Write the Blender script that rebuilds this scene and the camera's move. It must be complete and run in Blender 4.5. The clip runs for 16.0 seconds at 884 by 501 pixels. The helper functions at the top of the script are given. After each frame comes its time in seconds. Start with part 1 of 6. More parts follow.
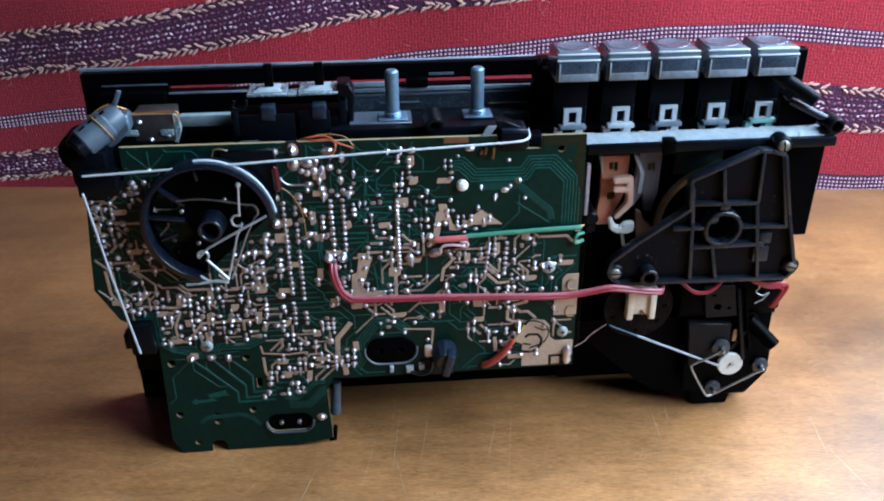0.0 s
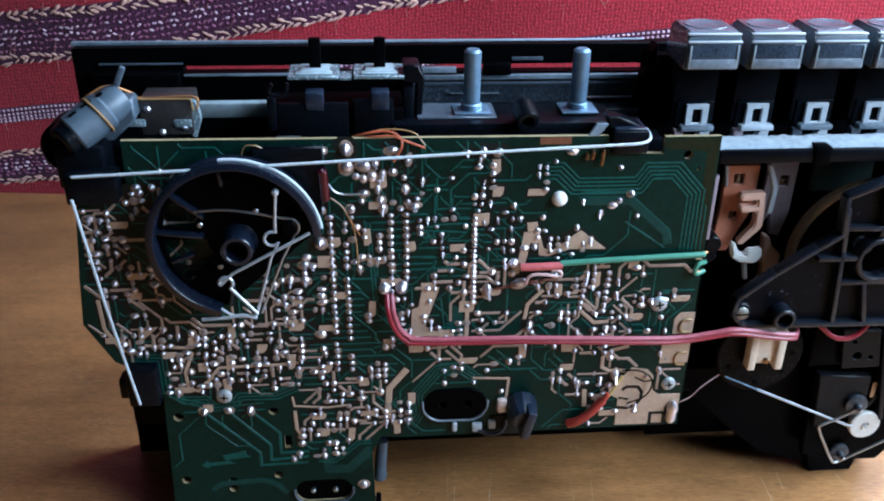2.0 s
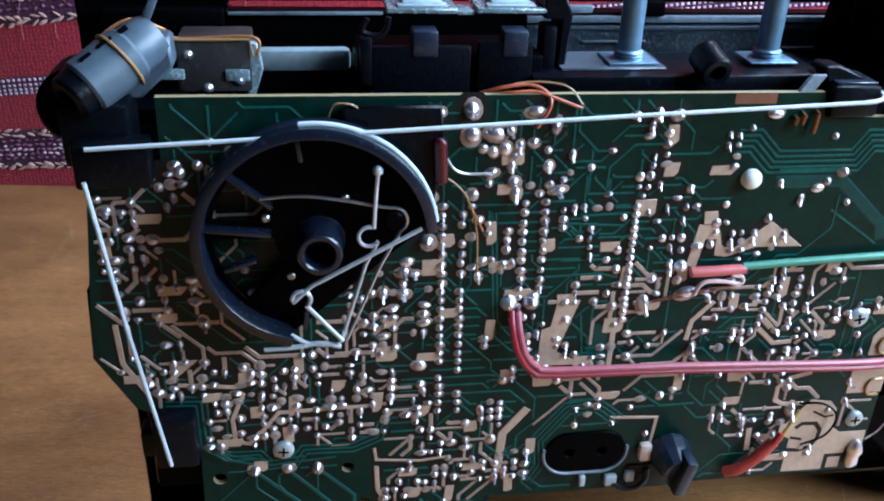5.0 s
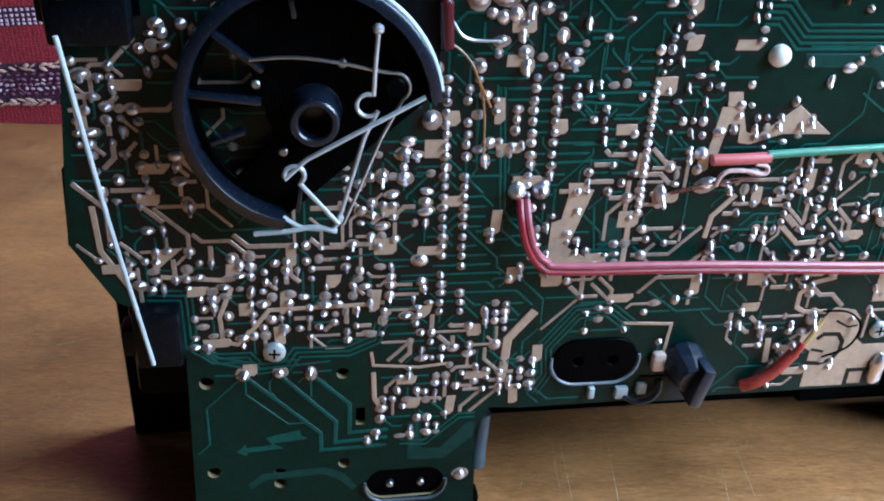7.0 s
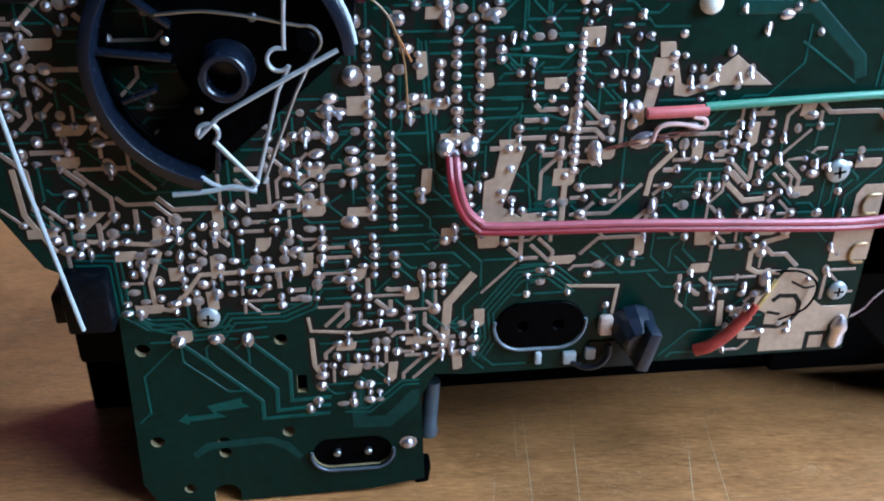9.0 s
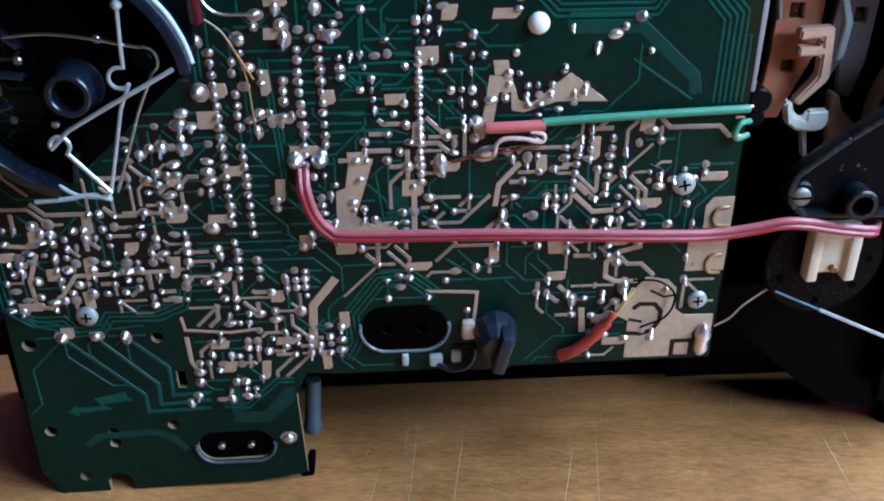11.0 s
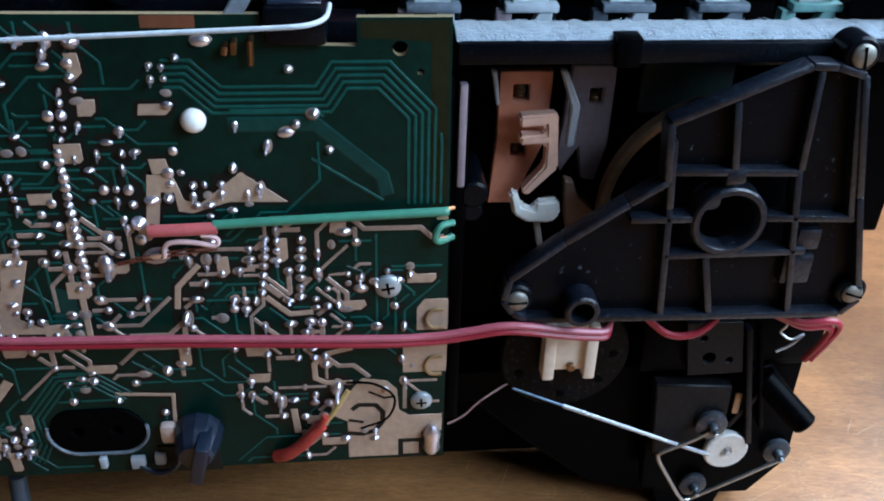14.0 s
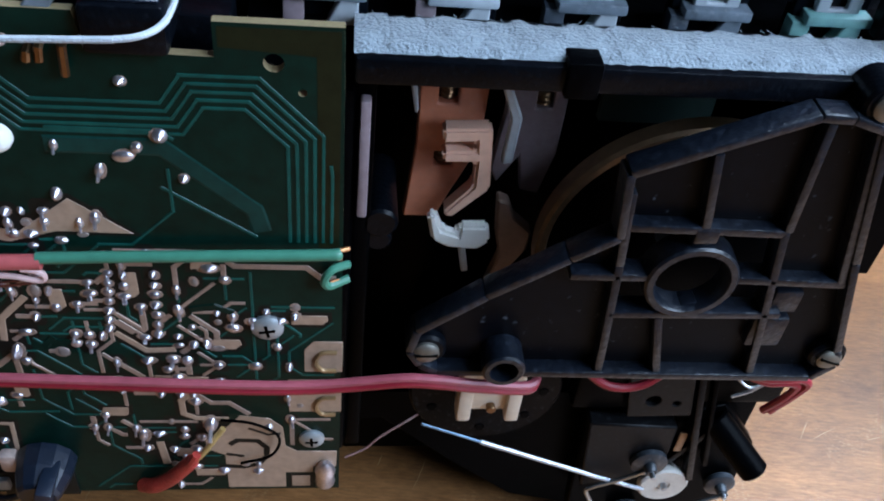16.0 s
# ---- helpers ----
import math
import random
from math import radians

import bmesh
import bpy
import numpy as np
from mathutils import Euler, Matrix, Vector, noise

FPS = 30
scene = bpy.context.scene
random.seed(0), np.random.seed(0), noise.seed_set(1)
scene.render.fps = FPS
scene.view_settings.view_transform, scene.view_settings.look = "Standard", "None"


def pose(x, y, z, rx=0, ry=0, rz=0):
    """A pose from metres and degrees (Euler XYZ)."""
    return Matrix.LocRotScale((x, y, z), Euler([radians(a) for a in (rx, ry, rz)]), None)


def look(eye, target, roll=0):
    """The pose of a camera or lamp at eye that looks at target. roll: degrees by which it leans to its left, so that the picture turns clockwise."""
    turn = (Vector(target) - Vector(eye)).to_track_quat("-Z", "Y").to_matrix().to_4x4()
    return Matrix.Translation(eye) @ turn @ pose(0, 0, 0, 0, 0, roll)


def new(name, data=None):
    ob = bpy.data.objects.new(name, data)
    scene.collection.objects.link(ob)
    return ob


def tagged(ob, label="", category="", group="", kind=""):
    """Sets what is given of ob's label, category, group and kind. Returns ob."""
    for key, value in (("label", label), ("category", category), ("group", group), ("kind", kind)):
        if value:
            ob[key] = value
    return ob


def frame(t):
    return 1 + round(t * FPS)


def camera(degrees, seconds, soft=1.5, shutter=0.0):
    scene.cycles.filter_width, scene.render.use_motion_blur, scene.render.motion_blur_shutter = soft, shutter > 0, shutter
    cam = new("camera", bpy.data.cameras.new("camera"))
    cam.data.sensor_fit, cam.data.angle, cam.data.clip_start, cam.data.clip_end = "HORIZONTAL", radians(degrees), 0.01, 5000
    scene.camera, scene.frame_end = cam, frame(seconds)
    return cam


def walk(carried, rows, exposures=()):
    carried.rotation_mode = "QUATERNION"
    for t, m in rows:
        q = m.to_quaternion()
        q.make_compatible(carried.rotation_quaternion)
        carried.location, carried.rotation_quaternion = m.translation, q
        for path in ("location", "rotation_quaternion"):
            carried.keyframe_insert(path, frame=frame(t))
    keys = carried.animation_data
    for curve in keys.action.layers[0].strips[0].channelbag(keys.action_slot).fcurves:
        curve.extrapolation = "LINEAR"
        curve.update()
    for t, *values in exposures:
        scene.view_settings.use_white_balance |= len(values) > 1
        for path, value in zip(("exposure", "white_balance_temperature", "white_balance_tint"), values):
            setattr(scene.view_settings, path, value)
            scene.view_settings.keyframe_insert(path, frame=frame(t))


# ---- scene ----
cam = camera(52.0, 16.0, soft=2.0)
METRES, EYE, TILT, LEAN, TURN = 0.41, 0.2645, 0.0, 0.0, -4.3
ROWS = [
    (0.0, 0.0001, 0.0002, -0.0003, -0.26, -28.52, 0.44),
    (0.5, -0.0078, 0.0357, -0.0182, -0.24, -28.29, 0.27),
    (1.0, -0.0246, 0.0810, -0.0387, -0.32, -27.88, -0.02),
    (1.5, -0.0515, 0.1227, -0.0608, -0.35, -27.48, -0.54),
    (2.0, -0.0746, 0.1669, -0.0794, -0.50, -27.49, -0.88),
    (2.5, -0.0944, 0.2098, -0.0969, -0.80, -27.55, -0.96),
    (3.0, -0.1125, 0.2476, -0.1123, -1.22, -27.70, -0.86),
    (3.5, -0.1370, 0.2807, -0.1237, -2.34, -27.74, -0.99),
    (6.0, -0.1826, 0.3356, -0.1921, -3.69, -27.81, -2.11),
    (6.5, -0.1817, 0.3361, -0.2085, -3.65, -28.36, -2.36),
    (7.0, -0.1816, 0.3366, -0.2234, -3.80, -28.68, -2.41),
    (7.5, -0.1709, 0.3413, -0.2378, -3.79, -28.81, -1.89),
    (8.0, -0.1611, 0.3407, -0.2467, -3.62, -28.93, -1.61),
    (10.5, -0.0484, 0.3180, -0.2304, 0.50, -29.21, 0.38),
    (11.0, -0.0213, 0.3108, -0.2265, 0.88, -28.96, 0.31),
    (11.5, -0.0015, 0.2995, -0.2096, 0.35, -28.72, 0.52),
    (12.0, 0.0255, 0.3018, -0.1979, 0.53, -28.71, 0.83),
    (12.5, 0.0562, 0.3101, -0.1955, 0.57, -28.46, 0.87),
    (13.0, 0.0842, 0.3391, -0.1957, -0.35, -29.00, 0.25),
    (13.5, 0.1025, 0.3671, -0.1904, -0.84, -30.25, -0.23),
    (14.0, 0.1209, 0.3934, -0.1815, -0.69, -31.96, -1.38),
    (14.5, 0.1329, 0.4196, -0.1728, -0.67, -33.42, -2.83),
    (15.0, 0.1464, 0.4516, -0.1683, -0.55, -35.21, -3.29),
    (15.5, 0.1491, 0.4873, -0.1672, -0.65, -39.05, -4.47),
    (16.0, 0.1517, 0.5196, -0.1599, 0.40, -42.54, -5.33),
]
walk(cam, [(t, pose(0, -0.312, EYE, TILT, LEAN, TURN) @ pose(METRES * x, METRES * y, METRES * z, 90 + pitch, roll, yaw)) for t, x, y, z, yaw, pitch, roll in ROWS],
     exposures=[(0.0, -0.4, 6500, 10), (2.5, -0.24, 6400, 10), (4.8, -0.06, 6250, 9), (7.0, 0.04, 6080, 8), (9.2, -0.08, 6000, 8), (11.0, -0.28, 6050, 8), (13.0, -0.6, 6250, 10), (14.5, -0.86, 6400, 12), (16.0, -1.0, 6500, 14)])

# ---- world and light ----
ROOM = pose(0.0, 0.2725, 0.0, 0, 0, -5.85)      # the room is turned a little against the radio; its origin lies on the cloth
FLOOR_Z = -0.74
world = bpy.data.worlds.new("sky")
scene.world = world
world.use_nodes = True
wn = world.node_tree.nodes
sky = wn.new("ShaderNodeTexSky")
sky.sky_type, sky.sun_disc = 'NISHITA', False
sky.sun_elevation, sky.sun_rotation = radians(40), radians(150)
wn["Background"].inputs["Strength"].default_value = 0.08
world.node_tree.links.new(sky.outputs[0], wn["Background"].inputs["Color"])


def window_light(name, at, target, w, h, watts, colour):
    d = bpy.data.lights.new(name, 'AREA')
    d.shape, d.size, d.size_y, d.energy, d.color = 'RECTANGLE', w, h, watts, colour
    ob = new(name, d)
    ob.matrix_world = ROOM @ look(at, target)
    return ob


window_light("back_window_daylight", (0.415, 0.03, 0.77), (0.33, -0.75, 0.0), 0.22, 0.58, 16.0, (0.57, 0.78, 1.04))
# The low one is an unseen added lamp, laying glare on the table's right.
window_light("low_glare_lamp", (0.465, 0.04, 0.27), (0.44, -1.0, 0.22), 0.13, 0.25, 1.25, (0.57, 0.78, 1.04))
window_light("side_window_daylight", (0.52, -0.36, 0.43), (0.0, -0.34, 0.0), 0.62, 0.38, 21.0, (0.57, 0.78, 1.04))


# ---- materials ----
def material(name, base, rough=0.5, metal=0.0, vary=0.25, scale=200.0, bump=0.0, bump_scale=900.0, dust=0.0, dust_colour=(0.35, 0.36, 0.38), coat=0.0, trans=0.0, random_piece=0.0, sheen=0.0, spec=0.5, dust_scale=900.0, dust_min=0.56):
    """Procedural surface: base colour varied at two scales, optional dust specks, fine relief."""
    m = bpy.data.materials.new(name)
    m.use_nodes = True
    nt = m.node_tree
    n, l = nt.nodes, nt.links
    p = n["Principled BSDF"]
    p.inputs["Roughness"].default_value = rough
    p.inputs["Metallic"].default_value = metal
    p.inputs["Coat Weight"].default_value = coat
    p.inputs["Transmission Weight"].default_value = trans
    p.inputs["Sheen Weight"].default_value = sheen
    p.inputs["Specular IOR Level"].default_value = spec
    tc = n.new("ShaderNodeTexCoord")
    big = n.new("ShaderNodeTexNoise")
    big.inputs["Scale"].default_value, big.inputs["Detail"].default_value = scale * 0.2, 3
    fine = n.new("ShaderNodeTexNoise")
    fine.inputs["Scale"].default_value, fine.inputs["Detail"].default_value = scale * 2.5, 4
    for t in (big, fine):
        l.new(tc.outputs["Object"], t.inputs["Vector"])
    add = n.new("ShaderNodeMath")
    add.operation = 'ADD'
    l.new(big.outputs["Fac"], add.inputs[0])
    l.new(fine.outputs["Fac"], add.inputs[1])
    mr = n.new("ShaderNodeMapRange")
    mr.inputs["From Min"].default_value, mr.inputs["From Max"].default_value = 0.65, 1.35
    mr.inputs["To Min"].default_value, mr.inputs["To Max"].default_value = 1 - vary, 1 + vary
    l.new(add.outputs[0], mr.inputs["Value"])
    scale_node = n.new("ShaderNodeVectorMath")
    scale_node.operation = 'SCALE'
    scale_node.inputs[0].default_value = base
    l.new(mr.outputs[0], scale_node.inputs["Scale"])
    out = scale_node.outputs[0]
    if random_piece:
        info = n.new("ShaderNodeObjectInfo")
        r2 = n.new("ShaderNodeMapRange")
        r2.inputs["To Min"].default_value, r2.inputs["To Max"].default_value = 1 - random_piece, 1 + random_piece
        l.new(info.outputs["Random"], r2.inputs["Value"])
        s2 = n.new("ShaderNodeVectorMath")
        s2.operation = 'SCALE'
        l.new(out, s2.inputs[0])
        l.new(r2.outputs[0], s2.inputs["Scale"])
        out = s2.outputs[0]
    if dust:
        dn = n.new("ShaderNodeTexNoise")
        dn.inputs["Scale"].default_value, dn.inputs["Detail"].default_value = dust_scale, 5
        l.new(tc.outputs["Object"], dn.inputs["Vector"])
        ramp = n.new("ShaderNodeMapRange")
        ramp.inputs["From Min"].default_value, ramp.inputs["From Max"].default_value = dust_min, dust_min + 0.16
        ramp.inputs["To Max"].default_value = dust
        l.new(dn.outputs["Fac"], ramp.inputs["Value"])
        mix = n.new("ShaderNodeMix")
        mix.data_type = 'RGBA'
        l.new(ramp.outputs[0], mix.inputs[0])
        l.new(out, mix.inputs[6])
        mix.inputs[7].default_value = (*dust_colour, 1)
        out = mix.outputs[2]
        rr = n.new("ShaderNodeMapRange")
        rr.inputs["To Min"].default_value, rr.inputs["To Max"].default_value = rough, min(1, rough + 0.4)
        l.new(ramp.outputs[0], rr.inputs["Value"])
        l.new(rr.outputs[0], p.inputs["Roughness"])
    l.new(out, p.inputs["Base Color"])
    if bump:
        bn = n.new("ShaderNodeTexNoise")
        bn.inputs["Scale"].default_value, bn.inputs["Detail"].default_value = bump_scale, 3
        l.new(tc.outputs["Object"], bn.inputs["Vector"])
        b = n.new("ShaderNodeBump")
        b.inputs["Strength"].default_value, b.inputs["Distance"].default_value = bump, 0.0005
        l.new(bn.outputs["Fac"], b.inputs["Height"])
        l.new(b.outputs[0], p.inputs["Normal"])
    return m


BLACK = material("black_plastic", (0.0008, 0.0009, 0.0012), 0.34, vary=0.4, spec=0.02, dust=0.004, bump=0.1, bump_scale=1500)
# Daylight's blue sheen is mixed into this black's base and dust colours.
BLACK_DUSTY_SHEEN = material("blue_sheened_dusty_black", (0.0018, 0.0026, 0.0042), 0.3, vary=0.4, spec=0.11, dust=0.08, dust_colour=(0.05, 0.062, 0.082), bump=0.25, bump_scale=1100)
# Bracket black with the sky's bluish reflection put into the base; specks are dust.
BRACKET_SKY_TINT = material("sky_tinted_black_bracket", (0.0020, 0.0022, 0.0034), 0.38, vary=0.45, dust=0.6, dust_min=0.67, dust_scale=650, dust_colour=(0.13, 0.15, 0.18), spec=0.07)
GREY_PLASTIC = material("grey_plastic", (0.055, 0.07, 0.09), 0.4, vary=0.2, dust=0.2)
PALE_PLASTIC = material("pale_plastic", (0.36, 0.40, 0.43), 0.4, vary=0.15, dust=0.1, dust_colour=(0.2, 0.2, 0.2))
HOOK_CREAM = material("pinkish_cream_nylon", (0.70, 0.42, 0.31), 0.45, vary=0.12)
CREAM = material("cream_nylon", (0.64, 0.53, 0.42), 0.45, vary=0.12, bump=0.08)
PINK_CREAM = material("pinkish_nylon", (0.56, 0.20, 0.115), 0.5, vary=0.15, dust=0.1)
MAUVE = material("mauve_grey_nylon", (0.26, 0.20, 0.22), 0.5, vary=0.2, dust=0.15)
WHITE = material("white_nylon", (0.80, 0.79, 0.74), 0.4, vary=0.08)
DRUM_RIM = material("dark_blue_black_plastic", (0.0045, 0.0075, 0.015), 0.26, vary=0.3, dust=0.05, dust_colour=(0.1, 0.13, 0.18))
BLUE_GREY = material("blue_grey_plastic", (0.007, 0.012, 0.023), 0.33, vary=0.25, dust=0.12, dust_colour=(0.15, 0.19, 0.25))
STEEL = material("zinc_plated_steel", (0.42, 0.45, 0.48), 0.35, metal=1.0, vary=0.2, bump=0.1)
BRIGHT_STEEL = material("bright_spring_steel", (0.50, 0.54, 0.59), 0.3, metal=0.6, vary=0.15)
BRASS = material("aged_brass", (0.22, 0.13, 0.07), 0.36, metal=1.0, vary=0.3)
SOLDER = material("solder", (0.69, 0.655, 0.72), 0.32, metal=0.93, vary=0.25, scale=700, bump=0.25, bump_scale=1400, random_piece=0.25)
CORD = material("white_dial_cord", (0.42, 0.46, 0.49), 0.6, vary=0.15, bump=0.4, bump_scale=2500)
RED_WIRE = material("red_wire_sleeve", (0.27, 0.014, 0.027), 0.38, vary=0.2)
PINK_WIRE = material("faded_red_sleeve", (0.35, 0.075, 0.098), 0.4, vary=0.2)
SLEEVE_PINK = material("faded_red_plastic_sleeve", (0.50, 0.105, 0.105), 0.4, vary=0.2)
LOOP_PINK = material("pale_pink_wire", (0.66, 0.44, 0.42), 0.45, vary=0.15)
TWISTED = material("pinkish_brown_lead", (0.22, 0.115, 0.105), 0.5, vary=0.3)
LEAD_BROWN = material("red_brown_enamel", (0.13, 0.03, 0.018), 0.4, vary=0.2)
GREEN_WIRE = material("green_wire_sleeve", (0.05, 0.215, 0.14), 0.4, vary=0.15)
TAN_LEAD = material("tan_enamelled_lead", (0.26, 0.14, 0.055), 0.4, vary=0.2)
YELLOW_WIRE = material("yellow_wire_sleeve", (0.40, 0.26, 0.09), 0.4, vary=0.15)
ORANGE_WIRE = material("orange_red_wire", (0.40, 0.085, 0.035), 0.42, vary=0.2)
SLEEVE_RED = material("ragged_orange_red_sleeve", (0.36, 0.035, 0.024), 0.5, vary=0.35, scale=500, bump=0.6, bump_scale=1500)
COPPER_WIRE = material("enamelled_copper_wire", (0.42, 0.18, 0.07), 0.35, metal=0.6, vary=0.2)
FELT = material("pale_felt", (0.25, 0.295, 0.325), 0.95, vary=0.2, scale=900, bump=1.0, bump_scale=1800, sheen=0.3)
# Key plastic lightened and blued to stand for the window's reflection.
SMOKE_TOP_LIT = material("lit_smoky_grey_plastic", (0.066, 0.090, 0.112), 0.24, vary=0.15, coat=0.5, dust=0.1)
SHAFT_STEEL = material("dull_bluish_shaft_steel", (0.17, 0.27, 0.37), 0.42, metal=0.75, vary=0.2, bump=0.1)
TEAL_PLASTIC = material("pale_teal_plastic", (0.16, 0.34, 0.32), 0.4, vary=0.2)
TRIMMER = material("grey_brown_translucent_plastic", (0.034, 0.029, 0.028), 0.3, vary=0.3, trans=0.15, dust=0.1)
MASK = material("green_solder_mask", (0.0011, 0.0158, 0.0112), 0.32, vary=0.45, scale=160, spec=0.14, bump=0.06)
TRACK_DIM = material("dim_green_copper_area", (0.0042, 0.036, 0.030), 0.34, vary=0.35, scale=160, spec=0.18)
OLIVE = material("olive_lacquered_board", (0.0105, 0.0130, 0.0052), 0.4, vary=0.4, scale=200, spec=0.15)
BARE_BOARD = material("bare_brown_board", (0.0062, 0.0066, 0.0055), 0.5, vary=0.4, scale=300, spec=0.2)
TRACK = material("masked_copper_track", (0.0048, 0.063, 0.051), 0.34, vary=0.35, scale=160, spec=0.2)
TAN = material("lacquered_copper_pour", (0.41, 0.285, 0.205), 0.38, metal=0.1, vary=0.2, scale=260, dust=0.12, dust_colour=(0.5, 0.42, 0.36))
TAG_PALE = material("pale_pinkish_solder", (0.55, 0.42, 0.37), 0.4, metal=0.3, vary=0.25, scale=500)
PAD = material("dull_tinned_pad", (0.28, 0.235, 0.22), 0.45, metal=0.3, vary=0.3, scale=400, bump=0.1)
TINNED = material("tinned_track", (0.33, 0.235, 0.19), 0.38, metal=0.2, vary=0.3, scale=300)
BOARD_EDGE = material("phenolic_board_edge", (0.22, 0.165, 0.085), 0.6, vary=0.25, scale=500)
GREEN_DARK = material("dark_green_plastic", (0.02, 0.04, 0.035), 0.5, vary=0.3)
SCREW_OLD = material("dull_brass_screw", (0.20, 0.19, 0.165), 0.55, metal=0.9, vary=0.25)
SCREW_BRIGHT = material("bright_plated_screw", (0.42, 0.46, 0.48), 0.38, metal=0.55, vary=0.2)
DIODE_RED = material("dark_red_glass", (0.05, 0.003, 0.007), 0.25, vary=0.2)
# Dusty rib black, raised and blued so its colour holds the ribs' sheen.
RIB_SHEEN = material("sheen_lightened_black_rib", (0.0038, 0.0058, 0.0102), 0.34, vary=0.5, spec=0.42, dust=0.16, dust_min=0.54, dust_colour=(0.055, 0.075, 0.11), bump=0.45, bump_scale=800)
GREY_LIGHT = material("light_bluish_grey_plastic", (0.125, 0.155, 0.185), 0.4, vary=0.45, dust=0.25)
DIAL_DUSTY = material("dusty_blue_black_backing", (0.006, 0.011, 0.018), 0.4, vary=0.5, scale=500, dust=0.5, dust_min=0.5, dust_scale=1200, dust_colour=(0.07, 0.10, 0.13), bump=0.4, bump_scale=1600)
PALE_BAR = material("pale_bluish_grey_plastic", (0.24, 0.29, 0.31), 0.42, vary=0.25, dust=0.15)
CLOUDY = material("cloudy_clear_plastic", (0.20, 0.26, 0.28), 0.25, vary=0.5, scale=500, trans=0.35, dust=0.4, dust_colour=(0.45, 0.5, 0.52))
MOTOR = material("brown_black_motor_plate", (0.0026, 0.0019, 0.0019), 0.4, vary=0.4, spec=0.05, dust=0.05)
PLATE_GREY = material("dark_grey_plate", (0.0034, 0.0034, 0.0040), 0.45, vary=0.4, spec=0.12, dust=0.2, dust_colour=(0.05, 0.06, 0.07))
PULLEY_DARK = material("dark_blue_grey_pulley", (0.017, 0.022, 0.028), 0.4, vary=0.3, dust=0.15)
PULLEY_WHITE = material("ivory_plastic_pulley", (0.60, 0.57, 0.52), 0.42, vary=0.12, scale=400)
LEVER_BROWN = material("brownish_nylon", (0.30, 0.19, 0.145), 0.5, vary=0.2)
STEM_SMOKE = material("dark_smoky_stem", (0.0022, 0.0034, 0.0052), 0.3, vary=0.5, spec=0.05, dust=0.05, dust_colour=(0.04, 0.06, 0.08))
# Shaded copy of the key plastic for the cap's darker front.
KEY_FRONT_SHADED = material("shaded_smoky_key_front", (0.030, 0.042, 0.060), 0.14, vary=0.7, scale=450, coat=0.15)
COIL_GREY = material("dim_blue_grey_plastic", (0.050, 0.070, 0.090), 0.42, vary=0.25)
FLYWHEEL = material("brown_flywheel_metal", (0.24, 0.15, 0.085), 0.38, metal=0.5, vary=0.25)
GOLD = material("golden_varnished_copper", (0.34, 0.21, 0.10), 0.35, metal=0.4, vary=0.2)
RUST = material("orange_brown_board_patch", (0.13, 0.042, 0.018), 0.5, vary=0.3)
WALL_PAINT = material("grey_wall_paint", (0.11, 0.112, 0.12), 0.9, vary=0.08, scale=8)
FLOOR_MAT = material("brown_floor", (0.10, 0.075, 0.055), 0.6, vary=0.25, scale=12)


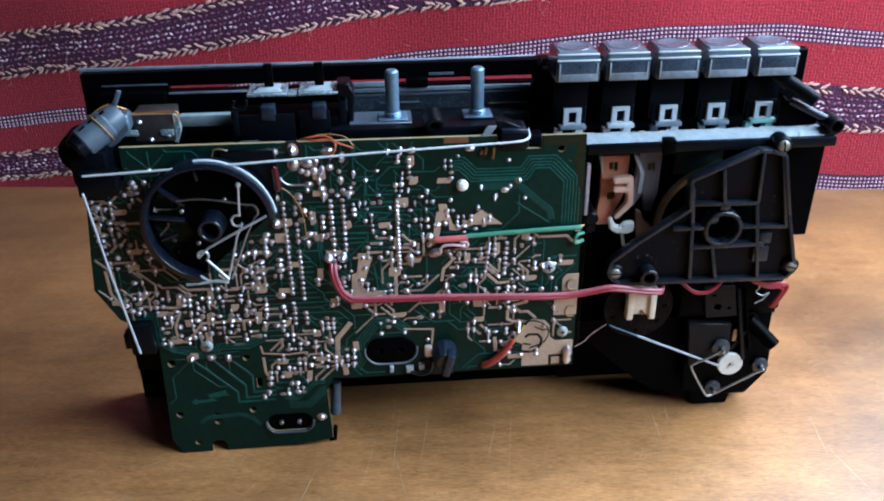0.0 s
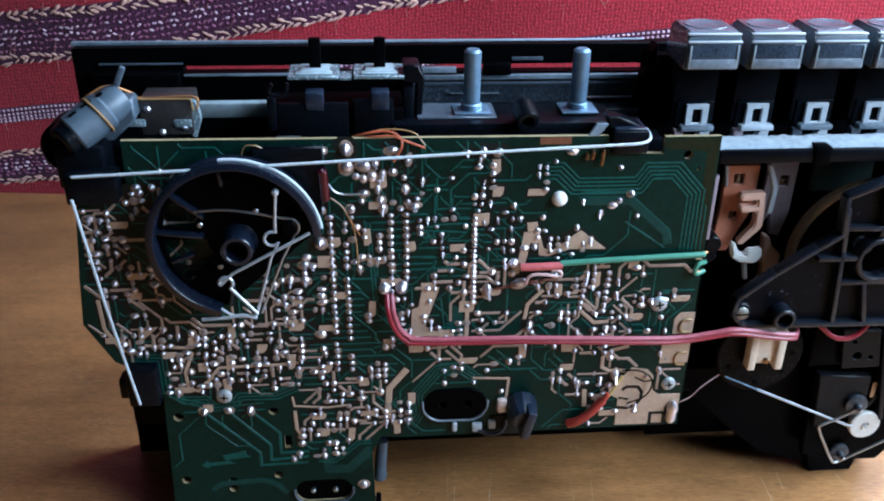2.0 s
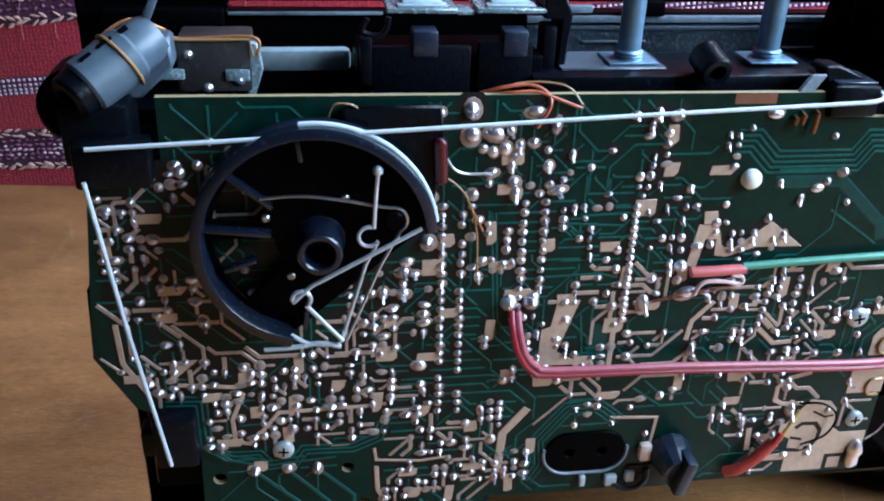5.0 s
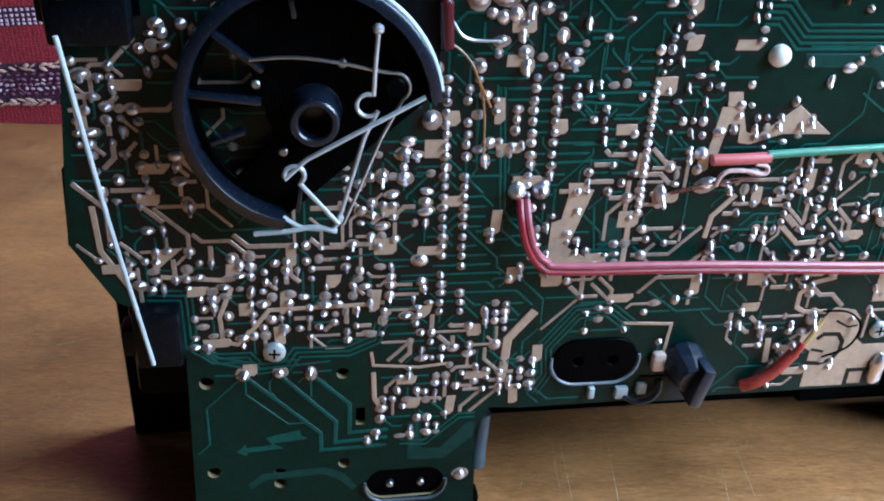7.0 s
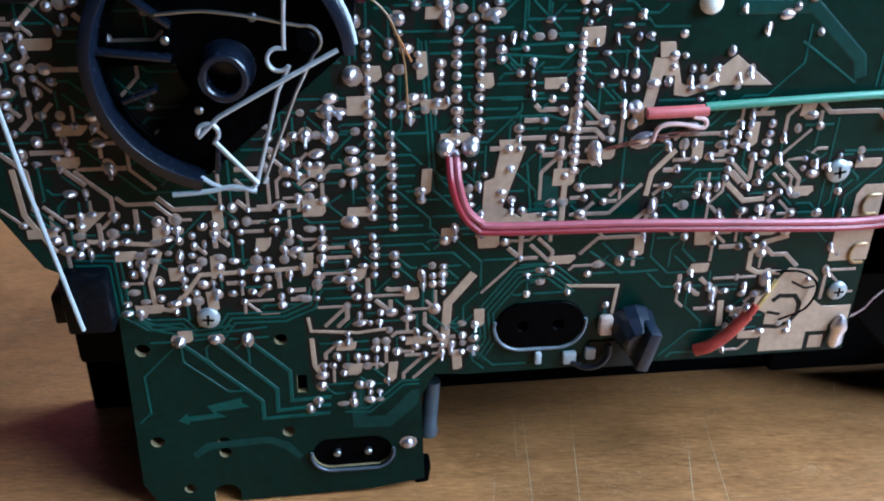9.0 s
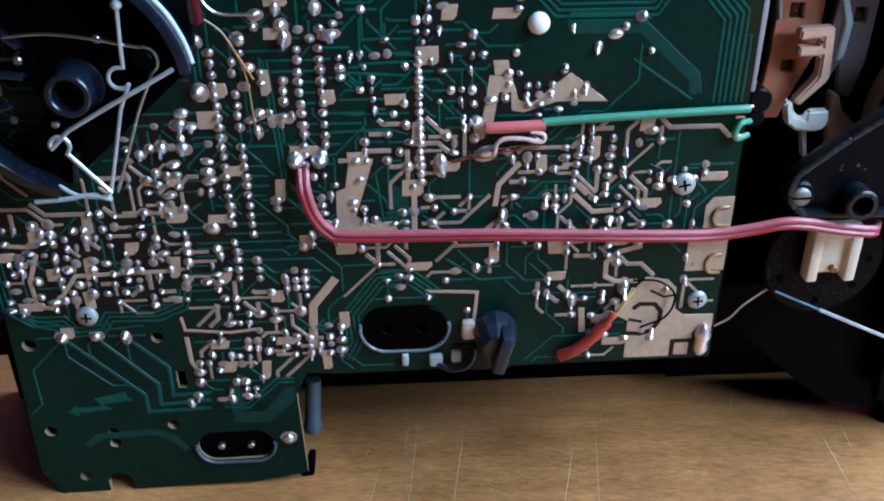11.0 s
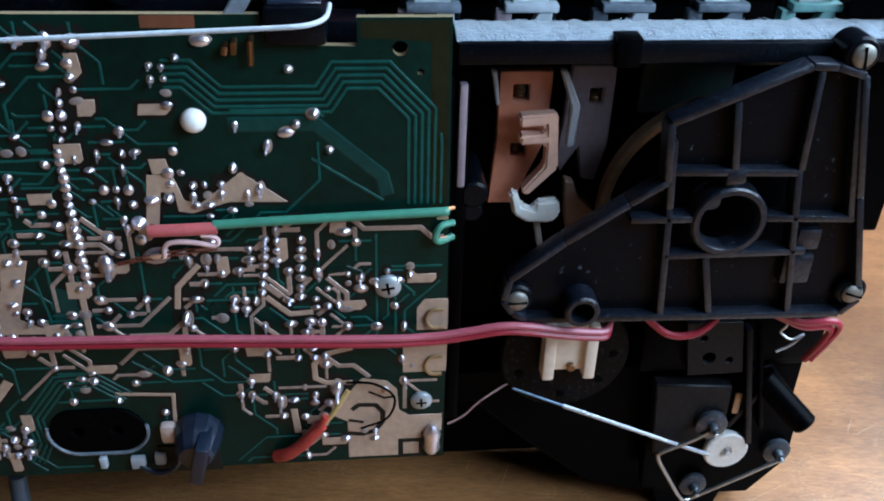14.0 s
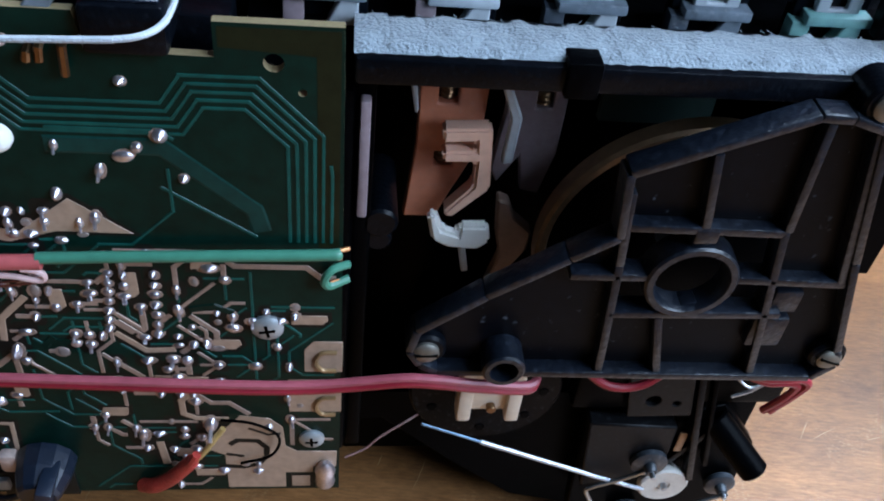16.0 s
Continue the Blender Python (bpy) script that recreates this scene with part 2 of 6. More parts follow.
def wood_material():
    """Varnished yellow-brown wood: long grain along x, fine pores, pale scratches."""
    m = bpy.data.materials.new("varnished_wood")
    m.use_nodes = True
    n, l = m.node_tree.nodes, m.node_tree.links
    p = n["Principled BSDF"]
    tc = n.new("ShaderNodeTexCoord")

    def noisy(scale_xyz, detail, rough=0.55):
        mp = n.new("ShaderNodeMapping")
        mp.inputs["Scale"].default_value = scale_xyz
        l.new(tc.outputs["Object"], mp.inputs["Vector"])
        t = n.new("ShaderNodeTexNoise")
        t.inputs["Scale"].default_value, t.inputs["Detail"].default_value, t.inputs["Roughness"].default_value = 1.0, detail, rough
        l.new(mp.outputs[0], t.inputs["Vector"])
        return t.outputs["Fac"]

    grain, pores, blot = noisy((38, 200, 50), 6, 0.72), noisy((240, 1300, 200), 4, 0.7), noisy((11, 15, 5), 5, 0.65)
    ramp = n.new("ShaderNodeValToRGB")
    ramp.color_ramp.elements[0].position, ramp.color_ramp.elements[0].color = 0.34, (0.152, 0.057, 0.016, 1)
    ramp.color_ramp.elements[1].position, ramp.color_ramp.elements[1].color = 0.66, (0.46, 0.206, 0.073, 1)
    mix = n.new("ShaderNodeMath")
    mix.operation = 'MULTIPLY_ADD'
    mix.inputs[1].default_value = 0.62
    l.new(pores, mix.inputs[0])
    half = n.new("ShaderNodeMath")
    half.operation = 'MULTIPLY'
    half.inputs[1].default_value = 0.38
    l.new(grain, half.inputs[0])
    l.new(half.outputs[0], mix.inputs[2])
    l.new(mix.outputs[0], ramp.inputs["Fac"])
    tint = n.new("ShaderNodeMapRange")
    tint.inputs["From Min"].default_value, tint.inputs["From Max"].default_value = 0.25, 0.75
    tint.inputs["To Min"].default_value, tint.inputs["To Max"].default_value = 0.42, 1.5
    l.new(blot, tint.inputs["Value"])
    s = n.new("ShaderNodeVectorMath")
    s.operation = 'SCALE'
    l.new(ramp.outputs[0], s.inputs[0])
    l.new(tint.outputs[0], s.inputs["Scale"])
    scuff, crumb = noisy((70, 95, 60), 8, 0.75), noisy((900, 1500, 800), 3, 0.6)
    worn = n.new("ShaderNodeMath")
    worn.operation = 'MULTIPLY'
    l.new(scuff, worn.inputs[0])
    l.new(crumb, worn.inputs[1])
    wear = n.new("ShaderNodeMapRange")
    wear.inputs["From Min"].default_value, wear.inputs["From Max"].default_value, wear.inputs["To Max"].default_value = 0.30, 0.46, 0.55
    l.new(worn.outputs[0], wear.inputs["Value"])
    pale = n.new("ShaderNodeMix")
    pale.data_type = 'RGBA'
    l.new(wear.outputs[0], pale.inputs[0])
    l.new(s.outputs[0], pale.inputs[6])
    pale.inputs[7].default_value = (0.52, 0.33, 0.17, 1)
    l.new(pale.outputs[2], p.inputs["Base Color"])
    rr = n.new("ShaderNodeMapRange")
    rr.inputs["To Min"].default_value, rr.inputs["To Max"].default_value = 0.26, 0.44
    l.new(grain, rr.inputs["Value"])
    l.new(rr.outputs[0], p.inputs["Roughness"])
    p.inputs["Coat Weight"].default_value, p.inputs["Coat Roughness"].default_value = 0.9, 0.42
    p.inputs["Specular IOR Level"].default_value = 0.3
    b = n.new("ShaderNodeBump")
    b.inputs["Strength"].default_value, b.inputs["Distance"].default_value = 0.25, 0.0004
    l.new(pores, b.inputs["Height"])
    l.new(b.outputs[0], p.inputs["Normal"])
    return m


def cloth_material(name, base, vary):
    """Coarse plain weave: two crossed wave textures give threads; slubs by stretched noise."""
    m = bpy.data.materials.new(name)
    m.use_nodes = True
    n, l = m.node_tree.nodes, m.node_tree.links
    p = n["Principled BSDF"]
    p.inputs["Roughness"].default_value = 0.9
    p.inputs["Sheen Weight"].default_value = 0.25
    p.inputs["Specular IOR Level"].default_value = 0.2
    uv = n.new("ShaderNodeUVMap")
    waves = []
    for direction in ('X', 'Y'):
        w = n.new("ShaderNodeTexWave")
        w.bands_direction = direction
        w.inputs["Scale"].default_value, w.inputs["Distortion"].default_value = 150.0, 4.5
        w.inputs["Detail"].default_value, w.inputs["Detail Scale"].default_value = 2.0, 1.5
        l.new(uv.outputs[0], w.inputs["Vector"])
        waves.append(w.outputs["Fac"])
    weave = n.new("ShaderNodeMath")
    weave.operation = 'MULTIPLY'
    l.new(waves[0], weave.inputs[0])
    l.new(waves[1], weave.inputs[1])
    mp = n.new("ShaderNodeMapping")
    mp.inputs["Scale"].default_value = (420, 560, 1)
    l.new(uv.outputs[0], mp.inputs["Vector"])
    slub = n.new("ShaderNodeTexNoise")
    slub.inputs["Scale"].default_value, slub.inputs["Detail"].default_value = 1.0, 4
    l.new(mp.outputs[0], slub.inputs["Vector"])
    s = n.new("ShaderNodeMath")
    s.operation = 'MULTIPLY_ADD'
    s.inputs[1].default_value = 0.32
    l.new(weave.outputs[0], s.inputs[0])
    l.new(slub.outputs["Fac"], s.inputs[2])
    mr = n.new("ShaderNodeMapRange")
    mr.inputs["From Min"].default_value, mr.inputs["From Max"].default_value = 0.3, 1.0
    mr.inputs["To Min"].default_value, mr.inputs["To Max"].default_value = 1 - vary, 1 + vary
    l.new(s.outputs[0], mr.inputs["Value"])
    c = n.new("ShaderNodeVectorMath")
    c.operation = 'SCALE'
    c.inputs[0].default_value = base
    l.new(mr.outputs[0], c.inputs["Scale"])
    l.new(c.outputs[0], p.inputs["Base Color"])
    b = n.new("ShaderNodeBump")
    b.inputs["Strength"].default_value, b.inputs["Distance"].default_value = 1.0, 0.0007
    l.new(s.outputs[0], b.inputs["Height"])
    l.new(b.outputs[0], p.inputs["Normal"])
    return m


WOOD = wood_material()
RED_CLOTH = cloth_material("red_woven_cloth", (0.32, 0.014, 0.026), 0.42)
PURPLE_CLOTH = cloth_material("dark_purple_woven_band", (0.062, 0.012, 0.040), 0.5)
STITCH_PINK = material("pink_wool_stitch", (0.56, 0.32, 0.26), 0.95, vary=0.3, scale=500, bump=0.6, bump_scale=2500)
THREAD_RED = material("loose_reddish_thread", (0.40, 0.15, 0.13), 0.95, vary=0.4, scale=300)
STITCH_PALE = material("pale_mauve_thread", (0.58, 0.38, 0.46), 0.95, vary=0.35, scale=500)
STITCH_DARK = material("plum_wool_stitch", (0.22, 0.07, 0.13), 0.95, vary=0.4, scale=500)


# ---- geometry helpers: all numbers of the radio are millimetres, x right, y away, z up ----
from mathutils.geometry import tessellate_polygon


class Geo:
    """Collects vertices and faces of one mesh."""

    def __init__(self):
        self.v, self.f, self.m = [], [], []

    def add(self, verts, faces, mat=0):
        k = len(self.v)
        self.v += [tuple(p) for p in verts]
        self.f += [tuple(i + k for i in f) for f in faces]
        self.m += [mat] * len(faces)
        return self

    def box(self, x0, x1, y0, y1, z0, z1, r=0.0, mat=0, m=None):
        bm = bmesh.new()
        bmesh.ops.create_cube(bm, size=1.0)
        for v in bm.verts:
            v.co = Vector(((x0 + x1) / 2 + v.co.x * (x1 - x0), (y0 + y1) / 2 + v.co.y * (y1 - y0), (z0 + z1) / 2 + v.co.z * (z1 - z0)))
        if r:
            bmesh.ops.bevel(bm, geom=bm.edges[:], offset=r, segments=2, affect='EDGES', profile=0.5)
        if m:
            bm.transform(m)
        bm.verts.index_update()
        self.add([v.co for v in bm.verts], [[v.index for v in f.verts] for f in bm.faces], mat)
        bm.free()
        return self

    def bar(self, a, b, w, h, r=0.0):
        """A bar from a to b in the x-z plane (a, b: x, z), w wide, from y h[0] to h[1]."""
        dx, dz = b[0] - a[0], b[1] - a[1]
        ln = math.hypot(dx, dz)
        m = Matrix.Translation(((a[0] + b[0]) / 2, 0, (a[1] + b[1]) / 2)) @ Matrix.Rotation(-math.atan2(dz, dx), 4, 'Y')
        return self.box(-ln / 2, ln / 2, h[0], h[1], -w / 2, w / 2, r, m=m)

    def lathe(self, origin, axis, profile, seg=20, cap0=True, cap1=True):
        """profile: (distance along the axis, radius)."""
        q = Vector(axis).normalized().to_track_quat('Z', 'Y')
        verts, faces = [], []
        for d, r in profile:
            for i in range(seg):
                a = 2 * math.pi * i / seg
                verts.append(Vector(origin) + q @ Vector((r * math.cos(a), r * math.sin(a), d)))
        for j in range(len(profile) - 1):
            for i in range(seg):
                k = (i + 1) % seg
                faces.append((j * seg + i, j * seg + k, (j + 1) * seg + k, (j + 1) * seg + i))
        if cap0:
            faces.append(tuple(reversed(range(seg))))
        if cap1:
            faces.append(tuple(range((len(profile) - 1) * seg, len(profile) * seg)))
        return self.add(verts, faces)

    def cyl(self, a, b, r, seg=20, bevel=0.3, hole=0.0, depth=0.0):
        """A cylinder from a to b; with a hole bored into the end at a."""
        ax = Vector(b) - Vector(a)
        ln = ax.length
        e = min(bevel, r * 0.4, ln * 0.3)
        prof = [(e, r), (ln - e, r), (ln, r - e)]
        if hole:
            prof = [(depth, hole), (0, hole), (0, r - e)] + prof
        else:
            prof = [(0, r - e)] + prof
        return self.lathe(a, ax, prof, seg)

    def tube(self, pts, r, seg=8, mat=0):
        """A round wire along the points, smoothed by the caller."""
        pts = [Vector(p) for p in pts]
        verts, faces = [], []
        up = None
        for i, p in enumerate(pts):
            t = (pts[min(i + 1, len(pts) - 1)] - pts[max(i - 1, 0)]).normalized()
            if up is None:
                up = t.orthogonal().normalized()
            up = (up - t * up.dot(t)).normalized()
            side = t.cross(up)
            for k in range(seg):
                a = 2 * math.pi * k / seg
                verts.append(p + (up * math.cos(a) + side * math.sin(a)) * r)
        for i in range(len(pts) - 1):
            for k in range(seg):
                j = (k + 1) % seg
                faces.append((i * seg + k, i * seg + j, (i + 1) * seg + j, (i + 1) * seg + k))
        faces.append(tuple(reversed(range(seg))))
        faces.append(tuple(range((len(pts) - 1) * seg, len(pts) * seg)))
        return self.add(verts, faces, mat)

    def plate(self, outline, y0, y1, holes=(), edge=0):
        """A flat plate in the x-z plane from y0 (front) to y1, with through holes; its rim takes the material slot edge."""
        loops = [list(outline)] + [list(h) for h in holes]
        flat = [p for lp in loops for p in lp]
        n = len(flat)
        verts = [(x, y0, z) for x, z in flat] + [(x, y1, z) for x, z in flat]
        tris = tessellate_polygon([[Vector((x, z, 0)) for x, z in lp] for lp in loops])
        faces = []
        for a, b, c in tris:
            (ax, az), (bx, bz), (cx, cz) = flat[a], flat[b], flat[c]
            if (bx - ax) * (cz - az) - (bz - az) * (cx - ax) < 0:
                b, c = c, b
            faces += [(a, b, c), (a + n, c + n, b + n)]
        self.add(verts, faces)
        k, rim = 0, []
        for j, lp in enumerate(loops):
            area = sum(lp[i][0] * lp[(i + 1) % len(lp)][1] - lp[(i + 1) % len(lp)][0] * lp[i][1] for i in range(len(lp)))
            for i in range(len(lp)):
                a, b = k + i, k + (i + 1) % len(lp)
                if (area > 0) == (j == 0):
                    rim.append((b, a, a + n, b + n))
                else:
                    rim.append((a, b, b + n, a + n))
            k += len(lp)
        base = len(self.v) - 2 * n
        self.f += [tuple(i + base for i in f) for f in rim]
        self.m += [edge] * len(rim)
        return self

    def rounded(self, w, segments=1):
        """Bevels every edge sharper than 30 degrees."""
        bm = bmesh.new()
        vs = [bm.verts.new(p) for p in self.v]
        for f, mi in zip(self.f, self.m):
            try:
                bm.faces.new([vs[i] for i in f]).material_index = mi
            except ValueError:
                pass
        bmesh.ops.remove_doubles(bm, verts=bm.verts, dist=0.001)
        sharp = [e for e in bm.edges if len(e.link_faces) == 2 and e.calc_face_angle(0) > 0.52]
        bmesh.ops.bevel(bm, geom=sharp, offset=w, segments=segments, affect='EDGES', clamp_overlap=True)
        bm.verts.index_update()
        self.v = [tuple(v.co) for v in bm.verts]
        self.f = [tuple(v.index for v in f.verts) for f in bm.faces]
        self.m = [f.material_index for f in bm.faces]
        bm.free()
        return self

    def mesh(self, name, *mats, smooth=True, unit=0.001):
        me = bpy.data.meshes.new(name)
        me.from_pydata([(x * unit, y * unit, z * unit) for x, y, z in self.v], [], self.f)
        for mt in mats:
            me.materials.append(mt)
        if len(mats) > 1:
            me.polygons.foreach_set("material_index", self.m)
        if smooth:
            me.polygons.foreach_set("use_smooth", [True] * len(me.polygons))
            me.set_sharp_from_angle(angle=radians(38))
        me.update()
        return me


def part(name, geo, mat, parent, label="", smooth=True, kind=""):
    """Links geo as one mesh object under a thing or a part."""
    mats = mat if isinstance(mat, tuple) else (mat,)
    ob = new(name, geo.mesh(name, *mats, smooth=smooth))
    ob.parent = parent
    return tagged(ob, label=label, kind=kind)


def spline(pts, n=8):
    """A smooth line through points (Catmull-Rom)."""
    p = [Vector(q) for q in pts]
    p = [p[0] * 2 - p[1]] + p + [p[-1] * 2 - p[-2]]
    out = []
    for i in range(1, len(p) - 2):
        for k in range(n):
            t = k / n
            out.append(0.5 * (2 * p[i] + (p[i + 1] - p[i - 1]) * t + (2 * p[i - 1] - 5 * p[i] + 4 * p[i + 1] - p[i + 2]) * t * t + (3 * p[i] - p[i - 1] - 3 * p[i + 1] + p[i + 2]) * t ** 3))
    return out + [p[-2]]


def ring(cx, cz, r, n=16, r2=None, flat=0.0):
    """A circle, or with flat a stadium lying along x, as x-z points."""
    out = []
    for i in range(n):
        a = 2 * math.pi * i / n
        out.append((cx + r * math.cos(a) + (flat if math.cos(a) > 0 else -flat), cz + (r2 or r) * math.sin(a)))
    return out


# ---- the room ----
def wall(name, x0, x1, y0, y1, z0, z1, mat=None):
    g = Geo().box(x0, x1, y0, y1, z0, z1)
    ob = new(name, g.mesh(name, mat or WALL_PAINT, smooth=False, unit=1.0))
    ob.matrix_world = ROOM
    return tagged(ob, kind="structure")


wall("floor", -2.2, 0.68, -2.6, 0.12, FLOOR_Z - 0.1, FLOOR_Z, FLOOR_MAT)
wall("ceiling", -2.2, 0.68, -2.6, 0.12, 1.75, 1.85)
north = Geo()
north.box(-2.2, 0.68, 0.02, 0.12, FLOOR_Z, 0.14).box(-2.2, 0.68, 0.02, 0.12, 1.10, 1.75)
north.box(-2.2, 0.30, 0.02, 0.12, 0.45, 1.10).box(0.53, 0.68, 0.02, 0.12, 0.14, 1.10)
# The low gap is added only to let the glare lamp through.
north.box(-2.2, 0.40, 0.02, 0.12, 0.14, 0.45).box(0.40, 0.53, 0.02, 0.12, 0.40, 0.45)
ob = new("wall_north", north.mesh("wall_north", WALL_PAINT, smooth=False, unit=1.0))
ob.matrix_world = ROOM
tagged(ob, kind="structure")
wall("wall_south", -2.2, 0.68, -2.6, -2.5, FLOOR_Z, 1.75)
wall("wall_west", -2.2, -2.1, -2.5, 0.02, FLOOR_Z, 1.75)
east = Geo()
east.box(0.55, 0.65, -2.5, 0.02, FLOOR_Z, 0.22).box(0.55, 0.65, -2.5, 0.02, 0.64, 1.75)
east.box(0.55, 0.65, -2.5, -0.68, 0.22, 0.64).box(0.55, 0.65, -0.04, 0.02, 0.22, 0.64)
ob = new("wall_east", east.mesh("wall_east", WALL_PAINT, smooth=False, unit=1.0))
ob.matrix_world = ROOM
tagged(ob, kind="structure")


# ---- the table ----
def build_table():
    t = tagged(new("table"), "worn varnished brown wooden table with pale scratches", "table")
    t.matrix_world = ROOM @ pose(0, 0, FLOOR_Z)
    h = -FLOOR_Z * 1000
    top = Geo().box(-900, 535, -900, -1, h - 28, h, 2.5)
    part("tabletop", top, WOOD, t)
    for sx in (-840, 480):
        for sy in (-840, -60):
            part("leg", Geo().box(sx - 25, sx + 25, sy - 25, sy + 25, 0, h - 28, 3), WOOD, t)
    rng = random.Random(5)
    scratch = Geo()
    for i in range(240):
        x, y = rng.uniform(-330, 330), rng.uniform(-420, -20)
        a, ln, w = rng.choice((1.2, 1.4, 1.55, 1.7, 0.4, 2.6)) + rng.uniform(-0.2, 0.2), rng.choice((6, 9, 14, 22, 30)) * rng.uniform(0.6, 1.3), rng.uniform(0.04, 0.11)
        n, bend = 6, rng.uniform(-0.06, 0.06)
        vs = []
        for k in range(n + 1):
            u = k / n
            px, py = x + math.cos(a + bend * u) * ln * u, y + math.sin(a + bend * u) * ln * u
            ww = w * math.sin(math.pi * min(max(u, 0.06), 0.94))
            vs += [(px - math.sin(a) * ww, min(py + math.cos(a) * ww, -3), h + 0.03), (px + math.sin(a) * ww, min(py - math.cos(a) * ww, -3), h + 0.03)]
        scratch.add(vs, [(2 * k, 2 * k + 1, 2 * k + 3, 2 * k + 2) for k in range(n)])
    for x0, y0, x1, y1 in LONG_SCRATCHES:
        d = Vector((x1 - x0, y1 - y0)).normalized() * 0.08
        mid = ((x0 + x1) / 2 + d.x * 3, (y0 + y1) / 2)
        scratch.add([(x0, y0 - 265, h + 0.03), (mid[0] - d.y, mid[1] - 265, h + 0.03), (x1, y1 - 265, h + 0.03), (mid[0] + d.y, mid[1] - 265, h + 0.03)], [(0, 1, 2, 3)])
    part("scratches", scratch, SCRATCH, t, "pale scratches in the varnish", kind="stuff")
    return t


LONG_SCRATCHES = [(-191, 249, -158, 170), (-176, 230, -172, 160), (-150, 190, -120, 100), (-140, 180, -150, 96), (28, -4, 39, -50), (83, 34, 78, -46), (-48, -3, -55, -35), (-30, 3, -37, -32), (31, 30, 30, -38), (46, 42, 41, -32), (22, 0, 18, -36)]      # x, y from the radio
SCRATCH = material("scratched_varnish", (0.50, 0.36, 0.22), 0.6, vary=0.4, scale=300)
build_table()


# ---- the striped cloth behind the table ----
def band_line(x):
    """Height of the narrow dotted band over the table, in mm, along the cloth."""
    pts = [(-1100, -12), (-260, 46), (-198, 54), (50, 94), (190, 109), (262, 109), (330, 104), (1100, 88)]
    for (xa, za), (xb, zb) in zip(pts, pts[1:]):
        if x <= xb:
            t = min(max((x - xa) / (xb - xa), 0), 1)
            t = t * t * (3 - 2 * t) * 0.35 + t * 0.65
            return za + (zb - za) * t
    return 90


def squeeze(x):
    """How far the pattern below that band is pulled together towards one side."""
    return 0.66 + 0.34 * min(max((x + 260) / 540, 0), 1)


def cloth_point(x, v, out=0.0):
    """Place on the cloth (metres in the room's frame) of pattern height v, in mm."""
    z = band_line(x) + (v * squeeze(x) if v < 0 else v)
    y = -3.0 + 2.4 * math.sin(x * 0.021 + z * 0.012) + 1.2 * math.sin(x * 0.05 + 1.3) - out
    return (x, y - 0.5, z)


